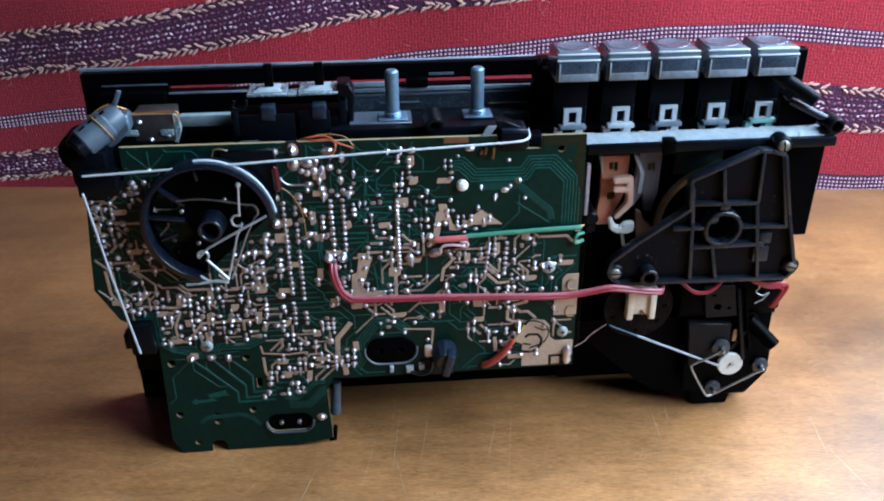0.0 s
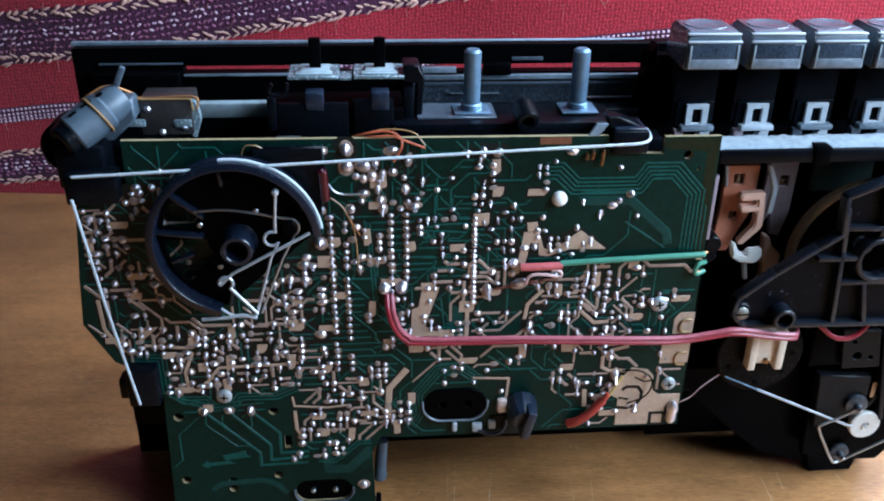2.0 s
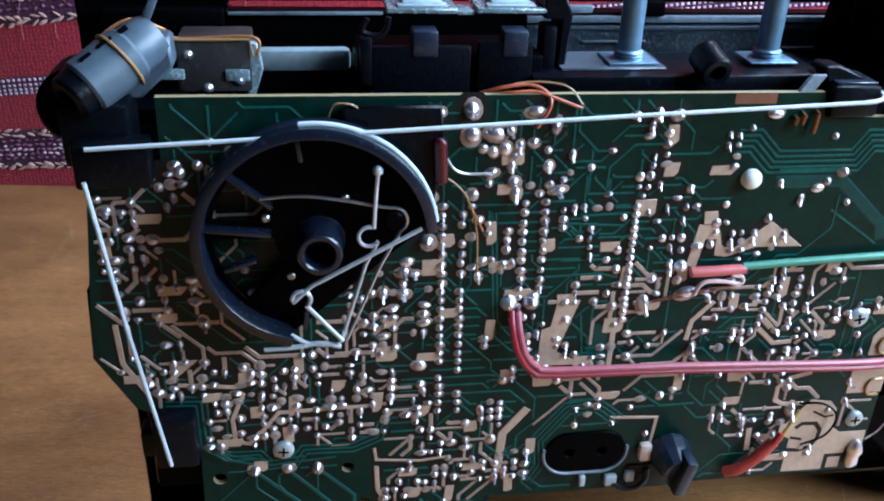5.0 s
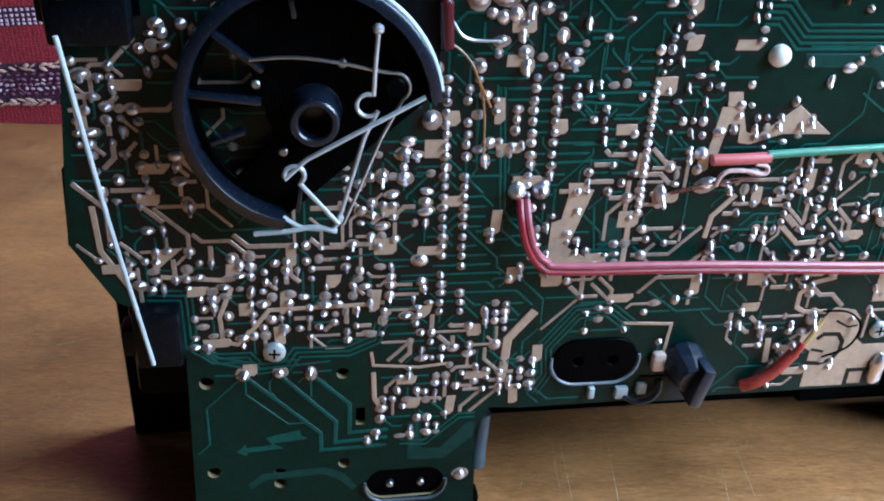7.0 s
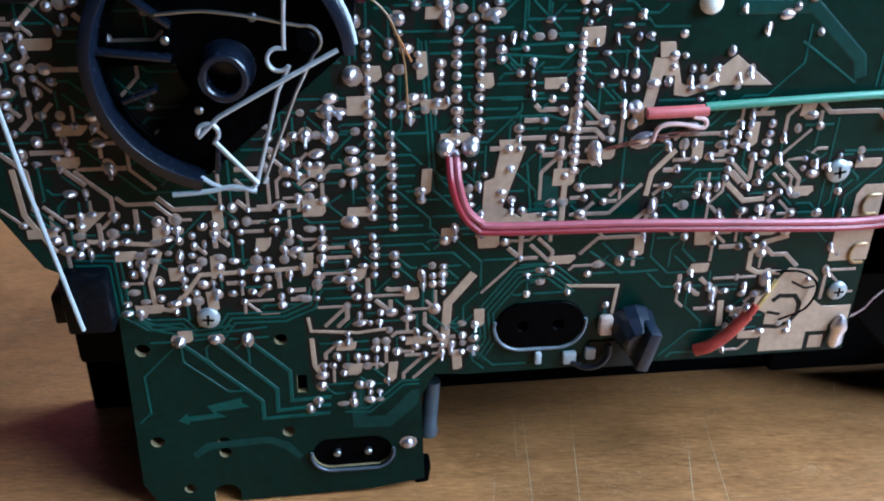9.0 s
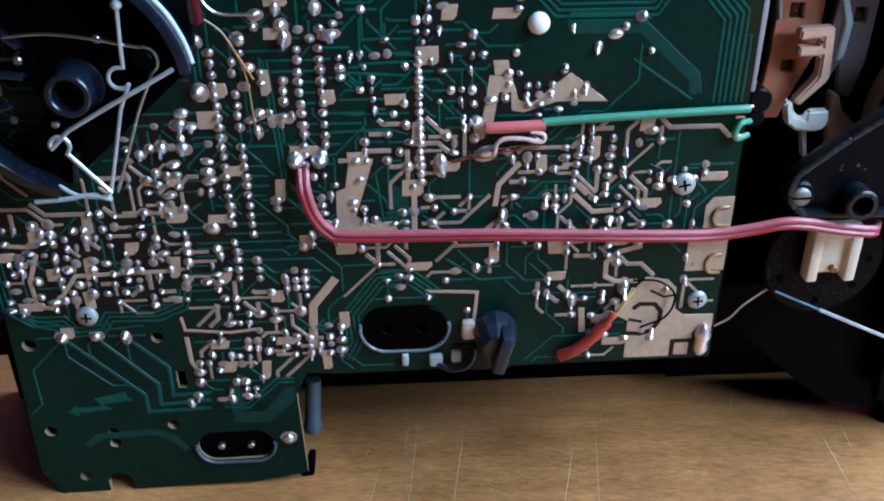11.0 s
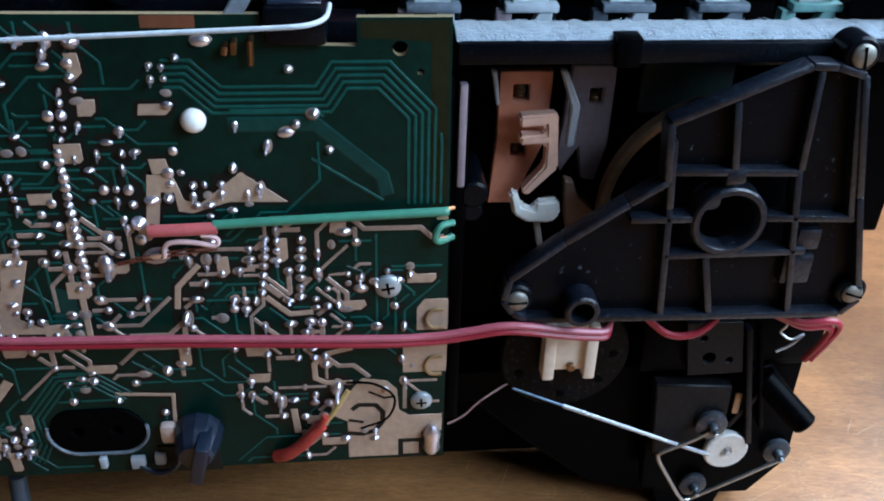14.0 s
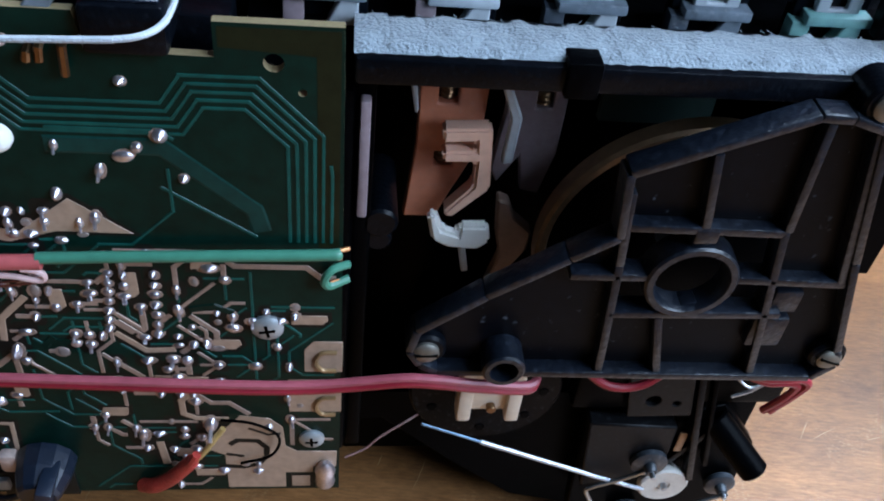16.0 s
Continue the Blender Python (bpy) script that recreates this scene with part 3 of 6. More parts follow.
def build_cloth():
    c = tagged(new("hanging_blanket"), "red woven blanket with dark purple stitched stripes behind the table", "blanket")
    c.matrix_world = ROOM
    bands = [(-850, -112, 0), (-112, -107, 0), (-107, -94, 1), (-94, -63, 0), (-63, -32, 1), (-32, -5.5, 0), (-5.5, 5.5, 1), (5.5, 31, 0), (31, 61, 1), (61, 88, 0), (88, 99, 1), (99, 126, 0), (126, 156, 1), (156, 300, 0)]
    me_v, me_f, me_m, uvs = [], [], [], []
    xs = list(np.linspace(-1000, 385, 111))
    rows = []
    for a, b, k in bands:
        n = max(1, int((b - a) / 12))
        rows += [(a + (b - a) * i / n, k) for i in range(n)]
    rows.append((300, 0))
    for v, _ in rows:
        for x in xs:
            me_v.append(cloth_point(x, v))
            uvs.append((x / 1000, v / 1000))
    w = len(xs)
    for j in range(len(rows) - 1):
        for i in range(w - 1):
            me_f.append((j * w + i, j * w + i + 1, (j + 1) * w + i + 1, (j + 1) * w + i))
            me_m.append(rows[j][1])
    g = Geo()
    g.v, g.f, g.m = me_v, me_f, me_m
    ob = part("woven_cloth", g, (RED_CLOTH, PURPLE_CLOTH), c)
    layer = ob.data.uv_layers.new(name="weave")
    for lp in ob.data.loops:
        layer.data[lp.index].uv = uvs[lp.vertex_index]
    rng = random.Random(11)
    lo, hi = -420, 380

    def stitch(g, x, v, lx, lv, th):
        """One plump twisted stitch: a six-sided spindle on the cloth."""
        a, b = Vector(cloth_point(x - lx, v - lv, 0.5)), Vector(cloth_point(x + lx, v + lv, 0.5))
        g.lathe(a, b - a, [(0, th * 0.3), ((b - a).length * 0.3, th), ((b - a).length * 0.7, th), ((b - a).length, th * 0.3)], 6)

    pink, plum, pale = Geo(), Geo(), Geo()
    for lower, upper in ((-62, -33), (32, 60), (127, 155)):
        for v, sgn in ((lower, 1), (lower + 3.0, -1), (upper, 1), (upper - 3.0, -1)):
            x = lo
            while x < hi:
                if rng.random() > 0.08:
                    stitch(pink, x + rng.uniform(-1.2, 1.2), v + rng.uniform(-1.1, 1.1), rng.uniform(1.5, 2.7), rng.uniform(0.5, 1.6) * sgn, rng.uniform(0.5, 1.05))
                x += rng.uniform(3.6, 5.2)
        mid = (lower + upper) / 2
        for v, dx in ((mid - 7, 4.2), (mid - 3.5, 3.4), (mid, 3.2), (mid + 3.5, 3.4), (mid + 7, 4.2)):
            x = lo
            while x < hi:
                tone = pale if (rng.random() < 0.42 and abs(v - mid) < 4) else plum
                stitch(tone, x + rng.uniform(-0.6, 0.6), v + rng.uniform(-0.7, 0.7), rng.uniform(0.7, 1.5), rng.uniform(-0.9, 0.9), rng.uniform(0.5, 0.8))
                x += dx
    part("pink_stitching", pink, STITCH_PINK, c, "pink wool border stitches", kind="stuff")
    part("plum_stitching", plum, STITCH_DARK, c, "plum wool stitches", kind="stuff")
    dots = Geo()
    for base in (-100.5, 0, 93.5):
        for r in range(4):
            x = lo
            while x < hi:
                a = cloth_point(x, base - 4.0 + r * 2.65, 0.25)
                s, q = rng.uniform(0.62, 0.85), rng.uniform(0.55, 0.75)
                ax, ay, az = a
                dots.add([(ax - s, ay, az - q), (ax + s, ay, az - q), (ax + s, ay, az + q), (ax - s, ay, az + q), (ax, ay - 0.4, az)], [(0, 1, 4), (1, 2, 4), (2, 3, 4), (3, 0, 4)])
                x += 2.75
    part("pale_dots", dots, STITCH_PALE, c, "rows of pale woven dots", kind="stuff")
    part("pale_stitching", pale, STITCH_PALE, c, "pale mauve stitches", kind="stuff")
    fuzz = Geo()
    for i in range(210):
        x, v = rng.uniform(-300, 380), rng.choice((-60, -47, -35, 34, 46, 58, 0)) + rng.uniform(-10, 10)
        p0 = Vector(cloth_point(x, v, 0.6))
        d = Vector((rng.uniform(-4, 4), -rng.uniform(0.2, 1.4), rng.uniform(-9, 2)))
        fuzz.tube(spline([p0, p0 + d * 0.5 + Vector((rng.uniform(-1, 1), -0.5, 0)), p0 + d], 3), 0.14, 4)
    part("loose_threads", fuzz, THREAD_RED, c, "loose pink thread ends", kind="stuff")
    return c


build_cloth()

# ---- the opened radio ----
radio = tagged(new("radio_chassis"), "opened radio cassette chassis standing on the table, green circuit board outwards", "radio")

# circuit board
OUTLINE = [(-92.6, 142.2), (-92.8, 127), (-107.0, 126), (-108.2, 119), (-110.5, 99), (-112.0, 83.5), (-104.5, 69.5), (-99, 66.5), (-91.2, 66),
           (-93.2, 8), (-89.5, 0.0), (-76.8, 0.4), (-76.8, 3.8), (-75.6, 5.6), (-73.6, 6.2), (-71.6, 5.6), (-70.4, 3.8), (-70.4, 0.6), (-38.0, 1.4), (-24.7, 3.6), (-25.6, 29.6), (-22.4, 36.0), (-15, 35.4), (79.0, 36.2), (78.6, 100.2), (76.2, 100.2), (76.2, 101.6), (78.6, 101.6),
           (78.2, 141.0), (61.4, 141.0), (61.4, 135.9), (45.5, 136.2), (44.6, 141.6)]
OUTLINE.reverse()
HOLES = [(-87.8, 47.2, 1.7), (-57.4, 48.2, 1.5), (-57.4, 21.5, 1.5), (-88.1, 20.9, 1.6), (69.0, 135.4, 1.4), (72.7, 131.0, 0.6), (-72.8, 19.6, 1.5), (-72.8, 16.3, 1.5), (-82.4, 5.6, 1.4), (-73.6, 3.6, 3.2), (-62.0, 48.0, 0.0)]
CUTS = [(-42.4, 13.8, 4.7, 5.0), (2.1, 48.5, 6.3, 4.2)]      # the two mains sockets: x, z, half height, straight half length
board_holes = [ring(x, z, r, 14) for x, z, r in HOLES if r] + [ring(x, z, r, 20, flat=f) for x, z, r, f in CUTS]
del board_holes[-3]      # this one is open to the lower edge
board_holes.append([(-54.5, 33.0), (-52.2, 33.0), (-52.2, 38.0), (-54.5, 38.0)])
board = part("circuit_board", Geo().plate(OUTLINE, 0.0, 1.6, board_holes, edge=1), (MASK, BOARD_EDGE), radio, "dark green printed circuit board, solder side", smooth=False)


def inside(x, z, margin=1.2):
    """Whether a place on the board is clear of its rim and cut-outs."""
    def within(px, pz):
        hit, n = False, len(OUTLINE)
        for i in range(n):
            (xa, za), (xb, zb) = OUTLINE[i], OUTLINE[i - 1]
            if (za > pz) != (zb > pz) and px < (xb - xa) * (pz - za) / (zb - za) + xa:
                hit = not hit
        return hit
    if not all(within(x + dx, z + dz) for dx, dz in ((margin, 0), (-margin, 0), (0, margin), (0, -margin))):
        return False
    for hx, hz, r in HOLES:
        if r and math.hypot(x - hx, z - hz) < r + margin:
            return False
    for hx, hz, r, f in CUTS:
        if math.hypot(max(abs(x - hx) - f, 0), z - hz) < r + margin + 0.6:
            return False
    return not (-55.5 < x < -51 and 32 < z < 39)


CELL = 0.8
taken = {}


def cells_round(x, z, r):
    k = int(r / CELL) + 1
    ci, cj = round(x / CELL), round(z / CELL)
    for i in range(ci - k, ci + k + 1):
        for j in range(cj - k, cj + k + 1):
            if math.hypot(i * CELL - x, j * CELL - z) <= r:
                yield i, j


def claim(x, z, r, who=1):
    for c in cells_round(x, z, r):
        taken[c] = who


def free(x, z, r, who=None):
    return all(taken.get(c) in (None, who) for c in cells_round(x, z, r))


# solder joints: large and middle ones, ones that stand alone, rows of pins, and crowded fields
HUGE_JOINTS = [(-31.1, 138.8), (-30.8, 133.6), (-26, 133.7), (11.3, 91.7), (21.3, 94.1), (55.1, 57.8), (-39.6, 109.4)]
LARGE_JOINTS = [(-44.5, 102.2), (-44.5, 97), (-17.7, 138.5), (-13.4, 135.1), (-23.8, 130.3), (-30, 120), (-20.9, 120.2), (-11.7, 120.6), (8.4, 137.6), (12.8, 137.2), (24.9, 78), (42.5, 54.5), (-79.4, 49.1), (-71.8, 49.2), (-64.8, 49.1), (-28.9, 15.4), (-87.8, 91.4), (-40.4, 77.4), (-48.9, 96.9), (-15.1, 94.3), (34.3, 137)]
MIDDLE_JOINTS = [(-90.2, 128.4), (-104.9, 118.7), (-96.3, 111.8), (-89, 96.8), (-96.4, 86.1), (-80.4, 79), (-61, 66.9), (-58.6, 67.1), (-70.1, 61.2), (-40.1, 72), (-28.9, 59.9), (-22.4, 54.4), (-13.2, 49.3), (-13.3, 45.9), (-13.7, 42.7), (-48.6, 37.4), (-53.9, 95.6), (-53.2, 89.6), (-37.6, 138.2), (-22.8, 134.3), (-17.9, 131.7), (-20.7, 130.8), (-28.4, 130.6), (-26.3, 129.7), (-14.3, 126.3), (-26.3, 125.3), (-21.4, 122.9), (-38.5, 120.2), (-28.5, 114.2), (-43.9, 104.6), (-18.3, 97.2), (-20.7, 94.6), (-18.4, 92.1), (3.7, 137.3), (-9.3, 128.8), (47.8, 119.5), (44.2, 117), (53.2, 123.3), (3.8, 91), (12.5, 97.8), (21.9, 106), (25, 106.2), (37.6, 112.5), (42.2, 108), (52.2, 88.6), (8.4, 83.2), (9.1, 76.7), (19.4, 64.8)]
LONE_JOINTS = [(49, 131.8), (55.7, 115.8), (49.8, 121.1), (47.8, 38), (33.8, 69.8), (53.1, 53.8), (27, 92.3), (-7.3, 70.8), (-3.6, 66.3), (64, 74.8), (51.4, 44.2), (69.8, 74.4), (67.9, 79.7), (5, 86.1), (36.6, 60.6), (60.7, 84.4), (38.8, 121.2), (3.7, 113.9), (17.3, 53), (47.7, 50), (42.8, 50.4), (18.2, 105.2), (46.2, 81.9), (52.4, 93.3), (24.2, 70.6), (22.5, 66.2), (69.9, 59.2), (65.7, 57.1), (-1.6, 56.8), (-6.8, 88.4), (45.9, 76.1), (-5.5, 116.7), (17.5, 83.1), (57.7, 74.7), (40.7, 75.2), (40.6, 70.7), (57.6, 70.2), (29.7, 134), (27.2, 82.9), (13.9, 79.6), (9.7, 80.7), (45.4, 55.2), (41.4, 56.6), (33.2, 88.8), (29.7, 86.5), (8, 56.9)]
PIN_ROWS = [      # from, to, pins, radius
    (6.5, 116.1, 6.7, 87.4, 17, 0.72), (42.3, 96.6, 40.8, 84.1, 7, 0.62), (49.1, 96.6, 48.5, 82.7, 7, 0.62),
    (-36.3, 117.7, -35.8, 64.1, 24, 0.64), (-32.0, 115.5, -31.4, 63.9, 23, 0.64),
    (-18.5, 117.9, -18.3, 92.1, 12, 0.66), (-13.9, 118.0, -13.8, 96.7, 10, 0.64),
]
FIELDS = [      # x from, to, z from, to, joints
    (-107, -88, 100, 129, 33),
    (-107, -93, 72, 100, 23),
    (-92, -80, 57, 82, 24),
    (-80, -62, 57, 83, 42),
    (-62, -46, 56, 84, 33),
    (-58, -38, 80, 103, 27),
    (-54, -33, 28, 50, 29),
    (-44, -20, 50, 70, 28),
    (-33, -12, 40, 50, 18),
    (-26, -12, 70, 96, 18),
    (-30, -2, 100, 130, 36),
    (-2, 30, 112, 136, 32),
    (-12, 20, 90, 110, 21),
    (-14, 18, 56, 86, 21),
    (20, 50, 84, 112, 29),
    (20, 50, 62, 84, 10),
    (50, 72, 74, 100, 20),
    (34, 64, 38, 60, 14),
    (50, 72, 60, 74, 7),
]
joints = []      # x, z, radius, breadth, flat pad


def joint(x, z, size, breadth=1.0, flat=0):
    size *= 1.18
    if inside(x, z, 0.3):
        joints.append((x, z, size, breadth, flat))
        claim(x, z, 1.1 * size + 0.45, 2)


def lone(x, z, gap):
    return all((x - q[0]) ** 2 + (z - q[1]) ** 2 > gap * gap for q in joints)


rng = random.Random(21)
for x0, z0, x1, z1, n, size in PIN_ROWS:
    for i in range(n):
        t = i / (n - 1)
        if n < 20 or rng.random() < 0.88:      # some pins of the long rows are missing
            joint(x0 + (x1 - x0) * t, z0 + (z1 - z0) * t, size)
for places, size in ((HUGE_JOINTS, 1.38), (LARGE_JOINTS, 1.08), (MIDDLE_JOINTS, 0.86), (LONE_JOINTS, 0.66)):
    for x, z in places:
        if lone(x, z, 1.14):
            joint(x, z, size, rng.choice((1.0, 1.0, 1.0, 0.74, 1.3)))
for x0, x1, z0, z1, n in FIELDS:
    made = tries = 0
    while made < n and tries < 4000:
        tries += 1
        x, z = rng.uniform(x0, x1), rng.uniform(z0, z1)
        if rng.random() < 0.7 and made:      # most stand in line with the one before, a pin's pitch apart
            x, z = joints[-1][0] + rng.choice((-2.3, 0, 0, 2.3)), joints[-1][1] + rng.choice((-2.3, 2.3, 0))
        if x0 <= x <= x1 and z0 <= z <= z1 and inside(x, z, 1.5) and lone(x, z, 2.05):
            joint(x + rng.uniform(-0.2, 0.2), z + rng.uniform(-0.2, 0.2), rng.choice((0.5, 0.62, 0.64, 0.68, 0.8)), rng.choice((1.0, 1.0, 1.0, 0.74, 1.35)), int(rng.random() < 0.17))
            made += 1
made = 0
while made < 26:      # the board seen through the drum's openings
    x, z = rng.uniform(-86, -46), rng.uniform(94, 134)
    if lone(x, z, 3.4):
        joint(x, z, rng.choice((0.55, 0.65, 0.8)))
        made += 1

# copper left bare of the green mask: the large areas, then lines with their widths; tracks under the mask
POURS = [
    [(21.6, 111.4), (26.3, 111.1), (27.9, 105.8), (30.6, 104.8), (38.9, 111.6), (47.4, 105), (36.2, 105.2), (29.2, 102.9), (26.5, 103.4), (26.2, 107.5), (23.7, 107.6), (22.5, 100.4), (20.1, 101)],
    [(-9, 93.3), (-3.7, 93.1), (-8.1, 79.2), (-1.5, 75.2), (-12.6, 75.4), (-12.3, 85.4), (-10.2, 86.2)],
    [(-96.2, 81.6), (-89.8, 81.9), (-96.2, 76.2)],
    [(72.4, 73.2), (79, 73.2), (79, 81.2), (74, 81.2), (72.4, 79)],
    [(69.5, 61.7), (79, 61.7), (79, 71), (69.5, 71)],
    [(57, 36.9), (68.4, 36.9), (68.4, 42), (73.8, 42), (73.8, 44), (78.4, 44), (78.4, 49.2), (70.8, 49.2), (68.6, 51), (68.2, 57), (66, 59.5), (60.5, 60.5), (55, 53), (53.6, 53), (53.6, 50), (57, 48)],
    [(69.6, 37.2), (73.2, 37.2), (73.2, 40.8), (69.6, 40.8)],
]
OPEN_TRACKS = [
    ([(-13.8, 63), (-19.6, 55.6), (-20.3, 43.5)], 2.2),
    ([(-77.5, 60.3), (-73.2, 66), (-51.8, 66.5)], 1.1),
    ([(-106.4, 91.9), (-106, 81.7), (-101.3, 72.9)], 1.3),
    ([(5.1, 85.1), (5, 74.4)], 1.4),
    ([(7.3, 58.6), (19.6, 57.8), (18.8, 47.5)], 0.9),
    ([(-94.9, 75.2), (-81.8, 73.8)], 1.1),
    ([(28.8, 91.1), (24.1, 85.9), (23.4, 80.6)], 1.3),
    ([(45.2, 52.3), (45.8, 45.2)], 1.6),
    ([(-80.7, 72.1), (-83.7, 64.8), (-83.4, 58.2), (-80.2, 57.4), (-77.5, 60.8)], 1.1),
    ([(58.6, 69), (52.9, 67.5), (50.3, 64.8), (50.4, 60.9), (52.6, 59.6), (58.4, 59.3)], 1.3),
    ([(41.4, 82.9), (46, 78.4), (50.8, 78.7)], 1.3),
    ([(-50.5, 48), (-50.2, 40.5), (-48.5, 37.2)], 1.2),
    ([(-51, 53.7), (-50.5, 50), (-40, 48.9), (-33.3, 49.6)], 0.8),
]
GREEN_TRACKS = [
    [(-25.7, 115.8), (-23.8, 87.8)],
    [(-79.5, 48.8), (-62.9, 31.2), (-62.9, 25.9), (-47.3, 26.4)],
    [(-72, 48.9), (-59.3, 34.4), (-59.5, 28), (-47, 28.8)],
    [(-24.8, 115.8), (-22.9, 88.4), (-21.5, 86.7), (-15.8, 85.3)],
    [(52.3, 114.1), (65.6, 104.9)],
    [(-64.9, 48.8), (-56, 39.3), (-56.1, 30.8), (-46.8, 31.1)],
    [(-88.5, 55.5), (-84.6, 52.5), (-77.3, 50.3), (-60.2, 51.8)],
    [(-10.4, 112.8), (4.2, 111.7)],
    [(-54.5, 93.6), (-49.7, 89.3), (-36.4, 88.7)],
    [(-3.3, 89), (-1.9, 77.2), (2.3, 70.8)],
    [(-59.5, 77.9), (-48.4, 79.5), (-42.2, 83.6)],
    [(12.2, 67.2), (20, 61.3), (28.7, 61.5)],
    [(-30.4, 114), (-29.5, 98.4), (-31, 96)],
    [(-5.8, 114.4), (6.4, 114.8)],
    [(-90.5, 58), (-84.9, 54.1), (-75.8, 51.8), (-67.8, 52.6)],
    [(-13.3, 99.4), (-0, 99.8), (4.2, 98.6)],
]
# small open areas beside the joints of the crowded fields
made = tries = 0
while made < 62 and tries < 6000:
    tries += 1
    x, z, size, breadth, flat = rng.choice(joints)
    w, h = rng.choice(((4.5, 2.4), (2.4, 4.8), (3.2, 3.2), (6.0, 2.2), (2.2, 5.6), (4.8, 4.0)))
    x, z = x + rng.choice((-0.4, 0.4)) * w, z + rng.choice((-0.4, 0.4)) * h
    if z < 36 or (x > 30 and z > 100) or (-88 < x < -44 and z > 92) or not all(inside(x + i * w, z + j * h, 1.0) for i in (-0.5, 0.5) for j in (-0.5, 0.5)):
        continue
    if any(abs(x - sum(p[0] for p in o) / len(o)) < 7.5 and abs(z - sum(p[1] for p in o) / len(o)) < 6.5 for o in POURS):
        continue
    cut, lean = rng.uniform(0.5, 1.3), rng.uniform(-0.5, 0.5)
    POURS.append([(x - w / 2, z - h / 2), (x + w / 2 - cut, z - h / 2), (x + w / 2, z - h / 2 + cut), (x + w / 2 + lean, z + h / 2), (x - w / 2 + lean, z + h / 2)])
    made += 1
pour_id = 10
halo_outlines = []
for outline in POURS:
    pour_id += 1
    xs, zs = [p[0] for p in outline], [p[1] for p in outline]
    x = min(xs)
    while x <= max(xs):
        z = min(zs)
        while z <= max(zs):
            hit, n = False, len(outline)
            for i in range(n):
                (xa, za), (xb, zb) = outline[i], outline[i - 1]
                if (za > z) != (zb > z) and x < (xb - xa) * (z - za) / (zb - za) + xa:
                    hit = not hit
            if hit:
                taken[(round(x / CELL), round(z / CELL))] = pour_id
            z += CELL * 0.5
        x += CELL * 0.5
    area = sum(outline[i][0] * outline[(i + 1) % len(outline)][1] - outline[(i + 1) % len(outline)][0] * outline[i][1] for i in range(len(outline)))
    if area < 0:
        outline = outline[::-1]
    part("copper_pour", Geo().plate(outline, -0.13 - 0.0002 * pour_id, 0.0).rounded(0.25), TAN, board)
    halo_outlines.append(outline)


# tracks: bundles that can be followed, then short runs between the joints
ribbons_made = [0]


def ribbon(g, pts, w, h=0.10):
    ribbons_made[0] += 1
    h *= 1 + 0.3 * (ribbons_made[0] * 17 % 41) / 41      # no two crossing tracks lie at one height
    pts = [Vector((x, z)) for x, z in pts]
    vs = []
    for i, p in enumerate(pts):
        d0 = (p - pts[i - 1]).normalized() if i else (pts[1] - p).normalized()
        d1 = (pts[i + 1] - p).normalized() if i < len(pts) - 1 else d0
        t = (d0 + d1).normalized() if (d0 + d1).length > 1e-6 else d0
        nrm = Vector((-t.y, t.x)) / max(0.5, abs(t.dot(d0)))
        for s, y in ((-0.5, 0.0), (-0.38, -h), (0.38, -h), (0.5, 0.0)):
            q = p + nrm * (s * w)
            vs.append((q.x, y, q.y))
    fs = []
    for i in range(len(pts) - 1):
        for k in range(3):
            a = i * 4 + k
            fs.append((a, a + 4, a + 5, a + 1))
    fs += [(0, 1, 2, 3), tuple(len(vs) - 4 + k for k in (3, 2, 1, 0))]
    g.add(vs, fs)


def walk_claim(pts, r=0.3):
    for (xa, za), (xb, zb) in zip(pts, pts[1:]):
        n = max(1, int(math.hypot(xb - xa, zb - za) / 0.4))
        for k in range(n + 1):
            claim(xa + (xb - xa) * k / n, za + (zb - za) * k / n, r, 3)


masked, bare, halo = Geo(), Geo(), Geo()
BUNDLES = [      # line, tracks, step
    ([(27, 131), (31, 131), (36, 126), (55, 126), (58, 130.5), (66, 130.5), (73, 123), (73, 104)], 5, 1.25),
    ([(38, 124), (52, 124), (55, 122.6)], 1, 1.2),
    ([(76.6, 119), (76.8, 117), (76.8, 104)], 1, 1.3),
    ([(-98.2, 70.8), (-90.3, 70.4), (-90.1, 57.5), (-85.5, 53.8), (-78.4, 53.8), (-75.8, 50.5), (-70.0, 51.1), (-67.7, 54.5), (-56.1, 54.3), (-50.2, 57.0), (-48.8, 61.3)], 3, 1.25),
    ([(-12.8, 39.9), (-10.1, 45.0), (-10.9, 52.6), (-3.8, 62.1), (3.6, 62.7), (9.8, 57.4)], 4, 1.15),
    ([(-44, 27), (-38, 26.5), (-30, 34), (-26, 34)], 2, 1.2),
] + [(line, 1, 1.0) for line in GREEN_TRACKS]
for line, count, step in BUNDLES:
    for k in range(count):
        o = (k - (count - 1) / 2) * step
        pts = []
        for i, (x, z) in enumerate(line):
            a = Vector(line[i]) - Vector(line[i - 1]) if i else Vector(line[1]) - Vector(line[0])
            b = Vector(line[i + 1]) - Vector(line[i]) if i < len(line) - 1 else a
            a, b = a.normalized(), b.normalized()
            t = (a + b).normalized()
            nrm = Vector((-t.y, t.x)) / max(0.5, t.dot(a))
            pts.append((x + nrm.x * o, z + nrm.y * o))
        one = Geo()
        ribbon(one, pts, 1.0 if max(x for x, z in pts) < -36 and max(z for x, z in pts) < 52 else 0.55)
        part("copper_track", one, TRACK, board, smooth=False)
        walk_claim(pts)
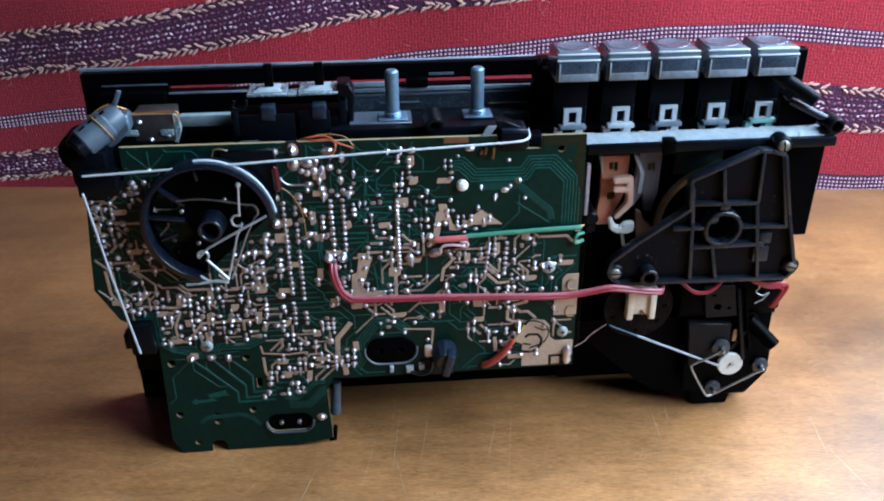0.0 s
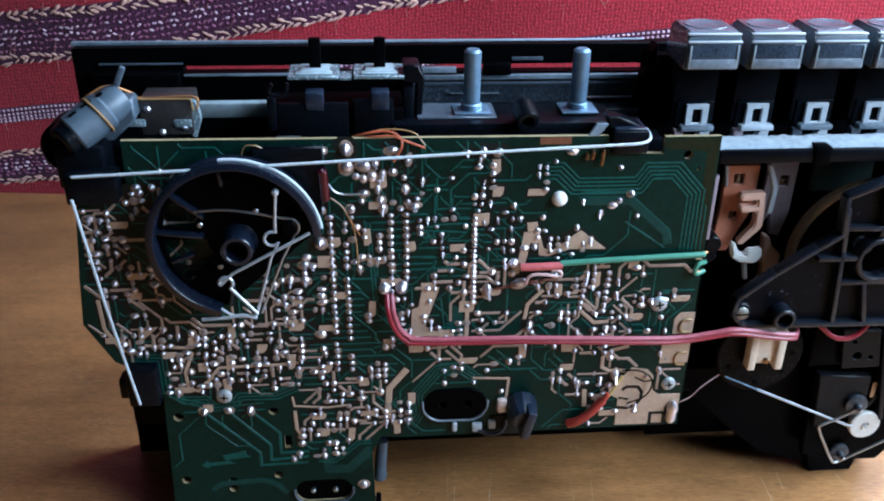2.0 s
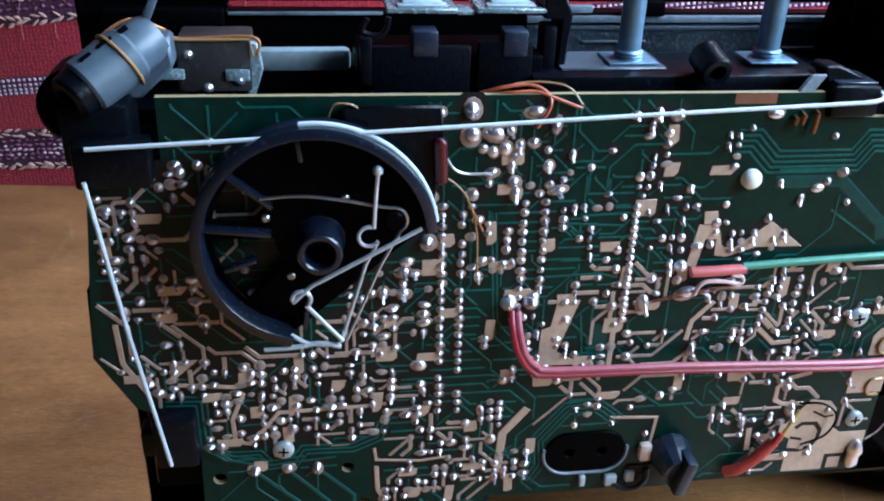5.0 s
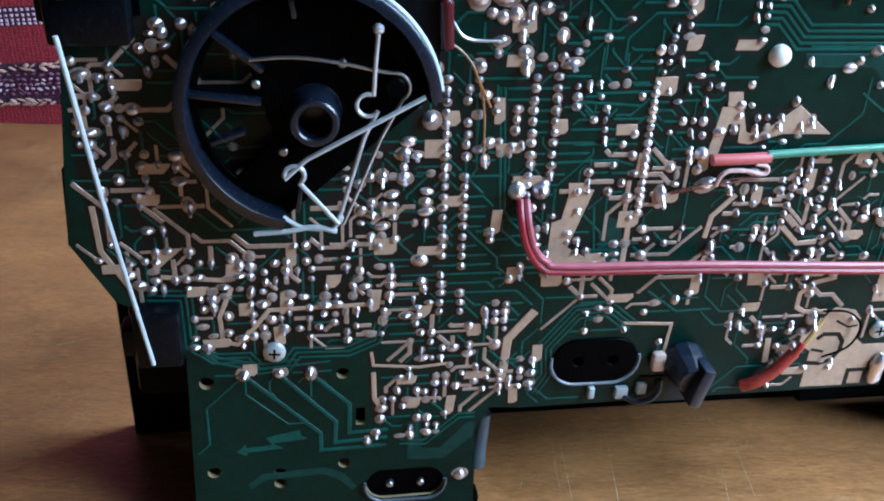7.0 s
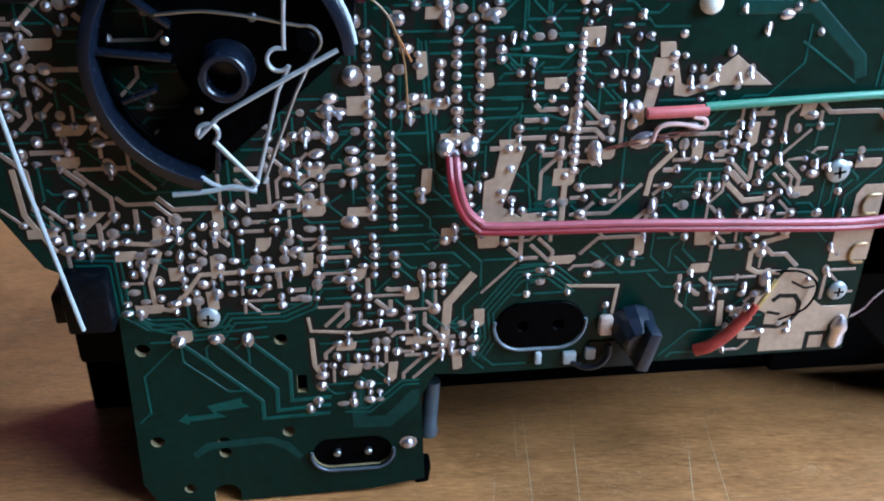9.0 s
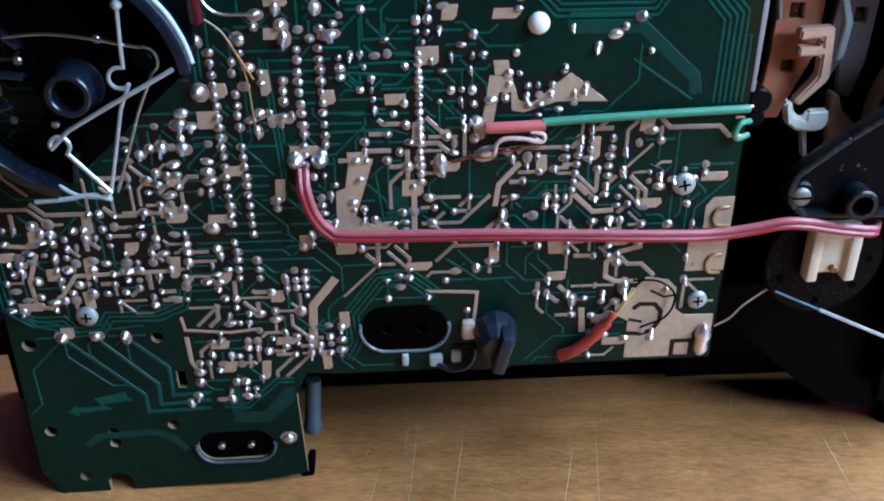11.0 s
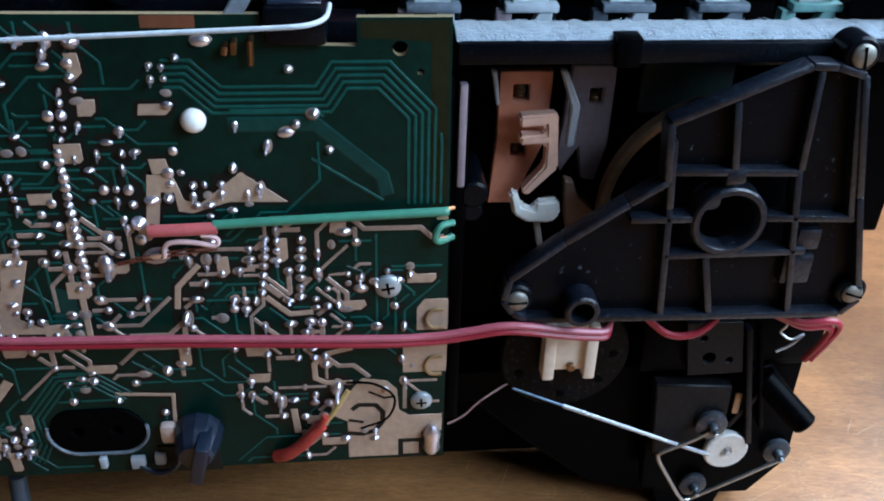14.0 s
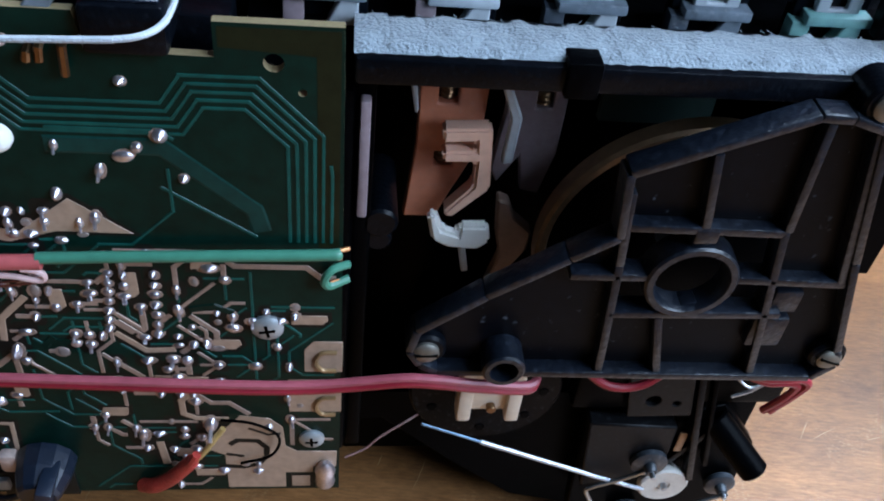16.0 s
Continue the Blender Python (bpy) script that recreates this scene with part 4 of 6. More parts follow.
for area in ([(-42.4, 32.8), (-39.0, 33.0), (-38.6, 24.6), (-34.2, 24.4), (-28.0, 31.6), (-25.8, 32.0), (-26.2, 27.6), (-33.0, 21.0), (-42.0, 21.4)],
             [(-0.3, 86.6), (3.6, 85.4), (4.4, 74.4), (-1.6, 74.8)]):
    part("wide_track", Geo().plate(area[::-1], -0.07, 0.0), TRACK_DIM, board, "wide green lacquered copper area", smooth=False)
one = Geo()
ribbon(one, [(37.5, 121.2), (53.2, 121.2), (65.4, 110.2), (66.4, 106)], 3.0, 0.09)
part("copper_track", one, TRACK_DIM, board, "wide green lacquered track", smooth=False)
part("olive_edge", Geo().plate([(74.9, 103), (78.0, 103), (77.8, 140.4), (62.0, 140.4), (62.0, 137.4), (74.6, 136.6)], -0.03, 0.0), OLIVE, board, "olive strip along the board's edge")
# the dark clearance round the open copper
for outline in halo_outlines:
    lp = [Vector(p) for p in outline]
    grown = []
    for i, p in enumerate(lp):
        a, b = (p - lp[i - 1]).normalized(), (lp[(i + 1) % len(lp)] - p).normalized()
        t = (a + b).normalized() if (a + b).length > 1e-6 else a
        grown.append(p + Vector((t.y, -t.x)) * (0.75 / max(0.5, t.dot(a))))
    if all(inside(q.x, q.y, 0.2) for q in grown):
        halo.plate([(q.x, q.y) for q in grown], -0.022, 0.0)
DIRS = [(1, 0), (1, 1), (0, 1), (-1, 1), (-1, 0), (-1, -1), (0, -1), (1, -1)]


def is_bare(x, z):
    """Crowded fields where open copper lies on unmasked board."""
    return (-98 < x < -44 and 58 < z < 92) or (-50 < x < -20 and 36 < z < 60) or (34 < x < 70 and 36 < z < 62) or (x < -84 and z < 124)


for rank, (line, w) in enumerate(OPEN_TRACKS):
    one = Geo()
    ribbon(one, line, w, 0.10 + 0.0005 * rank)
    ribbon(halo, line, w + 1.5, 0.018)
    part("open_copper_track", one, TAN, board, smooth=False)
    walk_claim(line, w * 0.5 + 0.3)


def run_track(x, z):
    """A track from a joint: straight runs with 45 degree bends until something is in the way."""
    d = rng.choice((0, 2, 4, 6, 0, 2, 4, 6, 0, 4, 1, 3, 5, 7))
    pts, px, pz = [(x, z)], x, z
    for leg in range(rng.randint(2, 5)):
        dx, dz = DIRS[d]
        ln = math.hypot(dx, dz)
        n = rng.randint(4, 16)
        moved = 0
        for s in range(n):
            qx, qz = px + dx / ln * 0.8, pz + dz / ln * 0.8
            near = math.hypot(qx - x, qz - z) < 1.9
            if not inside(qx, qz, 1.0) or not (near or free(qx, qz, 0.62)):
                break
            px, pz, moved = qx, qz, moved + 1
        if moved:
            pts.append((px, pz))
        if moved < n:
            break
        d = (d + rng.choice((-1, 1))) % 8
    if len(pts) > 1 and math.hypot(px - x, pz - z) > 2.4:
        open_copper = (is_bare(x, z) or (-10 < x < 60 and 58 < z < 102)) and rng.random() < 0.6
        ribbon(bare if open_copper else masked, pts, rng.choice((0.7, 0.9, 1.1)) if open_copper else 0.5)
        walk_claim(pts, 0.42)


for rounds in range(7):
    for x, z, size, breadth, flat in joints:
        if not (x > 20 and z > 104) and z > 34:
            run_track(x, z)
part("masked_track_layer", masked, TRACK, board, "green lacquered copper tracks", smooth=False, kind="stuff")
part("bare_track_layer", bare, TINNED, board, "tinned open copper tracks", smooth=False, kind="stuff")
part("dark_clearance", halo, BARE_BOARD, board, "dark clearance round the open copper", smooth=False, kind="stuff")

# dark gaps of bare board round the open copper
gaps = Geo()
for x, z, size, breadth, flat in joints:
    dark_side = x < -44 and z > 58 and not (-60 < x and z < 66)
    if dark_side or is_bare(x, z) or (rng.random() < 0.7 and z > 36 and not (x > 20 and z > 112)):
        k = rng.uniform(1.7, 2.4) * size + 0.2
        a, b = (rng.uniform(2.4, 4.2), rng.uniform(2.2, 3.8)) if dark_side else (k * breadth ** 0.5, k * rng.uniform(0.85, 1.25))
        y = -0.012 - rng.random() * 0.02
        if inside(x, z, 4.4 if dark_side else 2.8):
            gaps.add([(x + px, y, z + pz) for px, pz in ((-a, -b * 0.6), (-a * 0.6, -b), (a * 0.6, -b), (a, -b * 0.6), (a, b * 0.6), (a * 0.6, b), (-a * 0.6, b), (-a, b * 0.6))], [tuple(range(8))])
part("unmasked_gap_layer", gaps, BARE_BOARD, board, "bare brown board between the open copper", smooth=False, kind="stuff")


# one mesh for each look of a solder joint; y points out of the board towards -y
def joint_mesh(style, seg=10):
    g = Geo()
    if style == 0:      # round bead with the wire's tip
        g.lathe((0, 0, 0), (0, -1, 0), [(0, 1.05), (0.25, 1.0), (0.6, 0.8), (0.9, 0.52), (1.1, 0.36), (1.3, 0.22)], seg, cap0=False)
    elif style == 1:    # low dome without a tip
        g.lathe((0, 0, 0), (0, -1, 0), [(0, 1.1), (0.3, 1.02), (0.6, 0.78), (0.78, 0.45), (0.84, 0.15)], seg, cap0=False)
    elif style == 2:    # bead with a slanting cut wire
        g.lathe((0, 0, 0), (0, -1, 0), [(0, 1.0), (0.3, 0.94), (0.65, 0.66), (0.85, 0.34)], seg, cap0=False)
        g.cyl((0.0, -0.5, 0.1), (0.15, -1.6, -1.1), 0.36, 6, 0.1)
    else:               # thin wetted pad, hardly raised
        g.lathe((0, 0, 0), (0, -1, 0), [(0, 1.05), (0.1, 1.0), (0.2, 0.75), (0.24, 0.35)], seg, cap0=False)
    return g


JOINTS = [joint_mesh(s) for s in range(4)]
JOINT_MESHES = [g.mesh("solder_joint", PAD if k == 3 else SOLDER) for k, g in enumerate(JOINTS)]
order = sorted(range(len(joints)), key=lambda i: (joints[i][4], -joints[i][2], i))      # the largest ones are objects of their own
rest, lands, pads = Geo(), Geo(), Geo()
for rank, i in enumerate(order):
    x, z, size, breadth, flat = joints[i]
    style = 3 if flat else rng.choice((2, 2, 0)) if breadth < 0.9 else rng.choice((0, 0, 1, 1, 2))
    turn = rng.uniform(-14, 14)
    wide, tall = size * breadth * rng.uniform(0.88, 1.12), size * rng.uniform(0.88, 1.14) / breadth ** 0.6
    if rank < 300:
        ob = new("solder_joint", JOINT_MESHES[style])
        ob.parent = board
        ob.matrix_local = pose(x / 1000, -0.00012, z / 1000, 0, turn, 0) @ Matrix.Diagonal((wide, size * rng.uniform(0.7, 1.0), tall, 1))
    else:
        m = Matrix.Translation((x, -0.12, z)) @ Matrix.Rotation(radians(turn), 4, 'Y') @ Matrix.Diagonal((wide, size, tall, 1))
        (pads if flat else rest).add([m @ Vector(v) for v in JOINTS[style].v], JOINTS[style].f)
    e, f = (wide * rng.uniform(1.0, 1.2), tall * rng.uniform(1.0, 1.15)) if x > -10 and z > 100 else (wide * rng.uniform(1.15, 1.6), tall * rng.uniform(1.1, 1.45))
    m = Matrix.Translation((x + rng.uniform(-0.3, 0.3) * size, 0, z + rng.uniform(-0.4, 0.3) * size)) @ Matrix.Rotation(radians(turn), 4, 'Y')
    n = 10
    vs = [m @ Vector((e * math.cos(6.2832 * k / n), -0.115, f * math.sin(6.2832 * k / n))) for k in range(n)] + [m @ Vector((e * 1.04 * math.cos(6.2832 * k / n), 0, f * 1.04 * math.sin(6.2832 * k / n))) for k in range(n)]
    lands.add(vs, [tuple(range(n))] + [(k, k + n, (k + 1) % n + n, (k + 1) % n) for k in range(n)])
part("small_solder_joints", rest, SOLDER, board, "small bright solder beads", kind="stuff")
part("wetted_pad_layer", pads, PAD, board, "dull tinned pads without a bead", kind="stuff")
part("solder_land_layer", lands, TINNED, board, "oval tinned copper lands", smooth=False, kind="stuff")


# printed arrow, white stud, screws, sockets on the board
part("printed_arrow", Geo().plate([(-82.6, 26.8), (-80.4, 28.9), (-80.4, 27.9), (-74.2, 28.3), (-75.6, 30.7), (-67.6, 32.5), (-67.6, 30.9), (-66.0, 29.7), (-74.0, 28.9), (-71.6, 27.2), (-80.0, 26.5), (-80.2, 25.4)], -0.06, 0.0), TRACK, board, "pale green printed arrow")
part("printed_curve", Geo().plate([(-79.6, 15.0), (-76.4, 17.6), (-62.2, 18.4), (-58.4, 16.0), (-55.6, 12.6), (-54.4, 13.6), (-57.4, 18.0), (-62.0, 20.4), (-77.0, 19.6), (-80.6, 16.4)], -0.06, 0.0), TRACK_DIM, board, "wide pale green curve")
part("stud", Geo().lathe((31.5, 0, 122.3), (0, -1, 0), [(0, 2.3), (0.8, 2.3), (1.6, 1.9), (2.1, 1.1), (2.25, 0.3)], 18, cap0=False), WHITE, board, "round white nylon stud")


def cross_screw(x, z, r, parent, y=0.0, slot=False, mat=None):
    g = Geo().lathe((x, y, z), (0, -1, 0), [(0, r), (0.5 * r * 0.5, r), (0.42 * r, r * 0.82), (0.52 * r, r * 0.35)], 18, cap0=False)
    s = part("screw", g, mat or STEEL, parent, "slotted steel screw" if slot else "cross-head steel screw")
    d = Geo()
    a = rng.uniform(0, 3.1)
    for k in range(1 if slot else 2):
        q = a + k * math.pi / 2
        d.bar((x - math.cos(q) * r * (0.86 if slot else 0.5), z - math.sin(q) * r * (0.86 if slot else 0.5)), (x + math.cos(q) * r * (0.86 if slot else 0.5), z + math.sin(q) * r * (0.86 if slot else 0.5)), r * 0.2, (y - 0.56 * r, y - 0.2 * r))
    part("slot", d, BLACK, s)
    return s


for x, z, r in ((-72.5, 55.2, 2.5), (66.4, 84.9, 2.7), (73.6, 53.6, 2.4)):
    cross_screw(x, z, r, board, mat=SCREW_BRIGHT)


def socket(x, z, r, flat, label, pins):
    """Two-pole mains socket: a recessed oval body with a pale lip and two pin holes."""
    body = part("mains_socket", Geo().plate(ring(x, z, r - 0.1, 24, flat=flat), 0.7 if pins else -0.6, 12.0, [] if pins else [ring(x - 4.2, z, 1.3, 12), ring(x + 4.2, z, 1.3, 12)]).rounded(0.25), BLACK, radio, label)
    lip = [(px, -0.5, pz) for px, pz in ring(x, z, r + 0.35, 30, flat=flat)]
    part("lip", Geo().tube([lip[k % 30] for k in range(14, 32)], 0.42, 6), GREY_LIGHT if not pins else GREY_PLASTIC, body)
    for s in (-1, 1):
        if pins:
            part("pin", Geo().cyl((x + s * 3.8, -0.6, z), (x + s * 3.8, 6, z), 0.9, 10), STEEL, body)
        else:
            part("pin_hole", Geo().cyl((x + s * 4.2, 5.0, z), (x + s * 4.2, 12.5, z), 1.5, 10), BLACK, body)
    return body


socket(-42.4, 13.7, 4.7, 5.0, "black oval mains inlet with two pins", True)
socket(2.1, 48.5, 6.3, 4.2, "black oval two-hole socket with pale lip", False)

# voltage selector knob at the board's lower edge
kn = part("selector_knob", Geo().lathe((24.0, 0, 47.5), (0, -1, -0.1), [(0, 5.4), (1.2, 5.4), (4.2, 5.0), (7.6, 4.0), (8.4, 3.4)], 12, cap0=False), BLUE_GREY, radio, "small blue-grey faceted selector knob", smooth=False)
part("grip", Geo().box(-1.5, 1.5, -11.0, -3, -5.6, 4.8, 0.5, m=Matrix.Translation((25.2, 0, 46.6)) @ Matrix.Rotation(radians(14), 4, 'Y')), BLUE_GREY, kn)
part("base_tag", Geo().box(14, 28, -0.5, 0.4, 35.2, 43, 0.2), BARE_BOARD, radio, "brown board tag below the knob")
for x0, z0, w in ((2, 39.5, 1.6), (9.6, 39.0, 3.2), (14.6, 40.0, 2.4)):
    part("solder_tag", Geo().box(x0 - w / 2, x0 + w / 2, -1.6, 0.1, z0 - 1.6, z0 + 1.6, 0.4), PALE_PLASTIC, board)
part("solder_tag", Geo().box(15.8, 19.2, -2.4, 0.1, 45.4, 50.6, 0.9).box(18.6, 20.6, -1.4, 0.1, 45.6, 47.4, 0.5), TAG_PALE, board, "tall pale solder-covered tag")
part("dark_lead", Geo().tube(spline([(10.0, -1.2, 38.2), (13.0, -2.0, 36.8), (16.4, -2.2, 37.2), (18.6, -1.8, 39.4), (19.0, -1.0, 42.0)], 6), 0.7, 8), BLUE_GREY, radio, "short blue-black lead below the socket")
part("solder_tag", Geo().lathe((76.2, 0, 37.6), (0, -0.12, 1), [(0, 1.2), (1.5, 2.0), (4, 1.7), (6, 2.1), (8.2, 1.3), (9.2, 0.5)], 12), SOLDER, board, "tall solder-covered tag")
ringed, greened = Geo(), Geo()
ribbon(ringed, [(58.0, 51.4), (59.6, 52.8), (63.4, 52.6), (65.0, 50.4), (64.9, 47.6), (63.2, 45.0), (60.4, 44.0), (57.0, 44.4)], 1.5, 0.15)
ribbon(ringed, [(57.2, 48.4), (60.6, 47.6)], 1.0, 0.15)
ribbon(ringed, [(61.8, 56.6), (65.4, 54.6), (67.8, 55.0)], 0.8, 0.15)
for line in ([(29.6, 79.4), (31.4, 81.6)],
             [(54, 88.6), (58, 89.4), (61, 88)], [(30, 80.4), (35.4, 80.4)]):
    ribbon(greened, line, 1.4, 0.155)
part("green_gap_layer", greened, MASK, board, "green gaps through the open copper", smooth=False, kind="stuff")
part("clearance_line_layer", ringed, BARE_BOARD, board, "dark clearance lines through the open copper", smooth=False, kind="stuff")
for z in (63.6, 76.2):
    part("edge_track", Geo().tube(spline([(78.0, -0.3, z + 2.4), (75.4, -0.35, z + 2.2), (74.4, -0.35, z), (75.4, -0.35, z - 2.2), (78.0, -0.3, z - 2.4)], 4), 0.45, 6), GOLD, board, "golden curved track at the edge")
part("brown_patch", Geo().plate([(24.6, 139.3), (33.8, 139.3), (33.8, 141.5), (24.6, 141.5)], -0.05, 0.0), RUST, board, "orange-brown patch at the board's upper edge")
for x0, z0, ln in ((43.1, 137.6, 4.6), (40.2, 137.2, 2.2), (38.6, 136.4, 1.4)):
    part("bent_pin", Geo().tube([(x0, 0.2, z0), (x0, -1.4, z0 - 0.3), (x0 - 0.3, -1.2, z0 - ln)], 0.6, 7), BRASS, board, "bent copper-coloured pin")


part("support_post", Geo().lathe((-22.0, 8, 28), (-0.08, -0.06, -1), [(0, 2.0), (13.4, 2.2), (14.6, 2.7), (16.0, 2.4)], 18), COIL_GREY, radio, "grey support post beside the board")
part("rubber_foot", Geo().plate([(-26.8, -0.2), (-23.4, 0.2), (-22.8, 5.4), (-24.4, 5.8)], 2, 7).rounded(0.4), BLACK, radio, "small black foot")
part("hanging_lug", Geo().cyl((-19.0, 3, 36.4), (-19.0, 10, 36.4), 3.0, 16, 0.4), BLACK, radio)

# ---- tuning drum with its springs and cord ----
CX, CZ, R = -63.1, 113.9, 24.5


def drum_outline(r, a0, a1, n=44):
    return [(CX + r * math.cos(radians(a0 + (a1 - a0) * k / n)), CZ + r * math.sin(radians(a0 + (a1 - a0) * k / n))) for k in range(n + 1)]


drum = part("tuning_drum", Geo().plate(drum_outline(R - 1.0, 4, 258), -3.8, -2.2, [drum_outline(20.8, 182, 226, 10) + drum_outline(8.5, 226, 182, 6), drum_outline(20.8, 142, 170, 8) + drum_outline(10.5, 170, 142, 6)]).rounded(0.3), BLACK, radio, "large black plastic tuning drum with white cord")
rim = Geo()
n = 60
prof = [(R - 2.4, -2.4), (R - 2.2, -8.8), (R - 1.9, -9.2), (R - 0.4, -9.2), (R + 0.2, -8.8), (R + 0.2, -7.4), (R - 0.7, -6.2), (R + 0.2, -5.0), (R + 0.2, -2.4)]
vs, fs = [], []
for k in range(n + 1):
    a = radians(5 + (256 - 5) * k / n)
    vs += [(CX + r * math.cos(a), y, CZ + r * math.sin(a)) for r, y in prof]
q = len(prof)
for k in range(n):
    fs += [(k * q + j, k * q + (j + 1) % q, (k + 1) * q + (j + 1) % q, (k + 1) * q + j) for j in range(q)]
fs += [tuple(reversed(range(q))), tuple(range(n * q, n * q + q))]
part("rim", rim.add(vs, fs), DRUM_RIM, drum, "blue-black shining drum rim")
part("hub", Geo().lathe((CX + 0.7, -3.6, CZ - 1.2), (0, -1, 0), [(0, 5.6), (0.8, 4.9), (7.3, 4.5), (7.6, 4.2), (7.6, 3.4), (7.3, 3.1), (1, 3.1)], 28, cap0=False), DRUM_RIM, drum)
for a, r0, r1 in ((140, 11, 22.5), (173, 9, 22.5), (98, 17, 22.5), (200, 13, 20), (262, 16, 22)):
    ca, sa = math.cos(radians(a)), math.sin(radians(a))
    part("rib", Geo().bar((CX + ca * r0, CZ + sa * r0), (CX + ca * r1, CZ + sa * r1), 1.0, (-6.4, -3.6), 0.25), DRUM_RIM, drum)
part("post", Geo().cyl((-47.4, -8.6, 118.6), (-47.4, -3, 118.6), 2.0, 16), BLACK, drum)
for x, z in ((-73, 118), (-68.5, 104.5), (-57, 122)):
    part("stub", Geo().cyl((x, -4.6, z), (x, -3.6, z), 0.9, 10), STEEL, drum)


def coil(x, z, r, a0, a1, y=-8.5):
    return [(x + r * math.cos(radians(a0 + (a1 - a0) * k / 18)), y - 0.02 * k, z + r * math.sin(radians(a0 + (a1 - a0) * k / 18))) for k in range(19)]


s1 = part("tension_spring", Geo().tube([(-50.6, -8.5, 129.9)] + [(-51.2, -8.5, 122.4)] + coil(-52.5, 115.4, 2.1, 60, 330) + [(-53.2, -8.9, 109.2), (-58.3, -8.6, 91.3)], 0.42), BRIGHT_STEEL, drum, "thin bright tension spring")
part("tip", Geo().lathe((-50.6, -8.5, 128.8), (-0.1, 0, 1), [(0, 0.5), (0.3, 1.0), (1.2, 1.1), (1.8, 0.5)], 10), BRIGHT_STEEL, s1)
part("tension_spring", Geo().tube([(-58.2, -9.4, 91.2)] + coil(-66.5, 101.8, 1.9, -60, 200, -9.2) + [(-64.2, -9.4, 105.0), (-55.6, -9.6, 109.8), (-41.8, -8.9, 117.0)], 0.48), BRIGHT_STEEL, drum, "thick bright tension spring")
part("tension_spring", Geo().tube(spline([(-73.8, -6.5, 123.4), (-66, -7, 124), (-58, -7.5, 123.2), (-51.0, -7.8, 121.8)], 5) + coil(-47.4, 118.6, 2.7, 100, -60, -7.8) + [(-50.0, -7.8, 108.4), (-57.2, -8, 90.6)], 0.34), STEEL, drum, "dull steel wire spring")
part("cord_tail", Geo().tube(spline([(-74.8, -7.5, 88.6), (-68, -8.2, 89.4), (-63, -8.5, 90.3), (-58.6, -8.5, 89.2)], 5), 0.55), CORD, drum)
part("cord_tail", Geo().tube(spline([(-69, -8, 92.4), (-65.4, -8.3, 90.2), (-60, -8.5, 89.8), (-58.3, -8.5, 91.0)], 5), 0.45), CORD, drum)
arc = [(CX + (R + 0.35) * math.cos(radians(a)), -6.4, CZ + (R + 0.35) * math.sin(radians(a))) for a in range(8, 98, 4)]
part("wound_cord", Geo().tube(arc, 0.55, 8), CORD, drum, "white cord wound in the groove")
part("dial_cord", Geo().tube(spline([(-105.3, -6, 134.2), (-62, -6.6, 136.4), (0, -6.2, 139.2), (46, -6.1, 141.1), (50.6, -6.0, 141.3), (53.4, -5.4, 141.45), (55.2, -4.0, 141.6), (56.2, -1.8, 141.7), (56.6, 1.5, 141.9), (56.7, 4.4, 142.0)], 8), 0.46), CORD, radio, "taut white dial cord")
part("dial_cord", Geo().tube([(-106.4, -6, 127.5), (-102.3, -6, 92), (-97.4, -6, 57.4)], 0.5), CORD, radio, "taut white dial cord")
part("side_flange", Geo().plate([(-112.4, 98), (-106, 98.6), (-106, 78.4), (-110.6, 79.0), (-113.4, 82.6)][::-1], 5, 12).rounded(0.6), BLACK, radio, "black flange behind the board")
part("cord_corner", Geo().box(-108.5, -94.2, -4.8, 2, 125.2, 134.4, 0.8).box(-111, -98, 0, 12, 128, 140.5, 1.0), BLACK_DUSTY_SHEEN, radio, "black cord guide block")
part("cord_guide", Geo().box(-101.0, -91.5, -5.0, 6, 55.5, 69.2, 0.8).box(-104.5, -99.5, -1, 5, 56.0, 63.0, 0.6), BLACK_DUSTY_SHEEN, radio, "dark cord guide at the board's edge")

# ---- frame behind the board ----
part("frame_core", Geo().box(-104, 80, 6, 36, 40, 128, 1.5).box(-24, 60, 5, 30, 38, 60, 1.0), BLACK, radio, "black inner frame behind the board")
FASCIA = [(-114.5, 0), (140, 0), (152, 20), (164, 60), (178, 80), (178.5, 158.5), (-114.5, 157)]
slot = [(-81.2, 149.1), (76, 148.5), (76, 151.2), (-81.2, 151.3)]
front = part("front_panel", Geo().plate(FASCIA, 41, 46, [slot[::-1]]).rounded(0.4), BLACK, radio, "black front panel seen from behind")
part("top_edge", Geo().box(-115.5, 66, 44.8, 47, 156.4, 158.0, 0.4), GREY_LIGHT, front, "grey shining top edge")
part("ledge", Geo().box(-108, -82, 36, 41, 146, 150.3, 0.4), BLACK, front)
part("groove_line", Geo().box(-106.6, -81.2, 40.3, 41, 152.0, 152.5, 0.1), GREY_PLASTIC, front)
part("slot_edge", Geo().box(-81.2, -46, 39.6, 41, 148.4, 149.0, 0.15), GREY_LIGHT, front, "pale lower edge of the slot")
part("dial_backing", Geo().plate([(-12, 138.6), (74, 138.4), (74, 145.0), (-12, 146.4)], 38.6, 41).rounded(0.3), DIAL_DUSTY, front, "dusty blue-black dial backing")
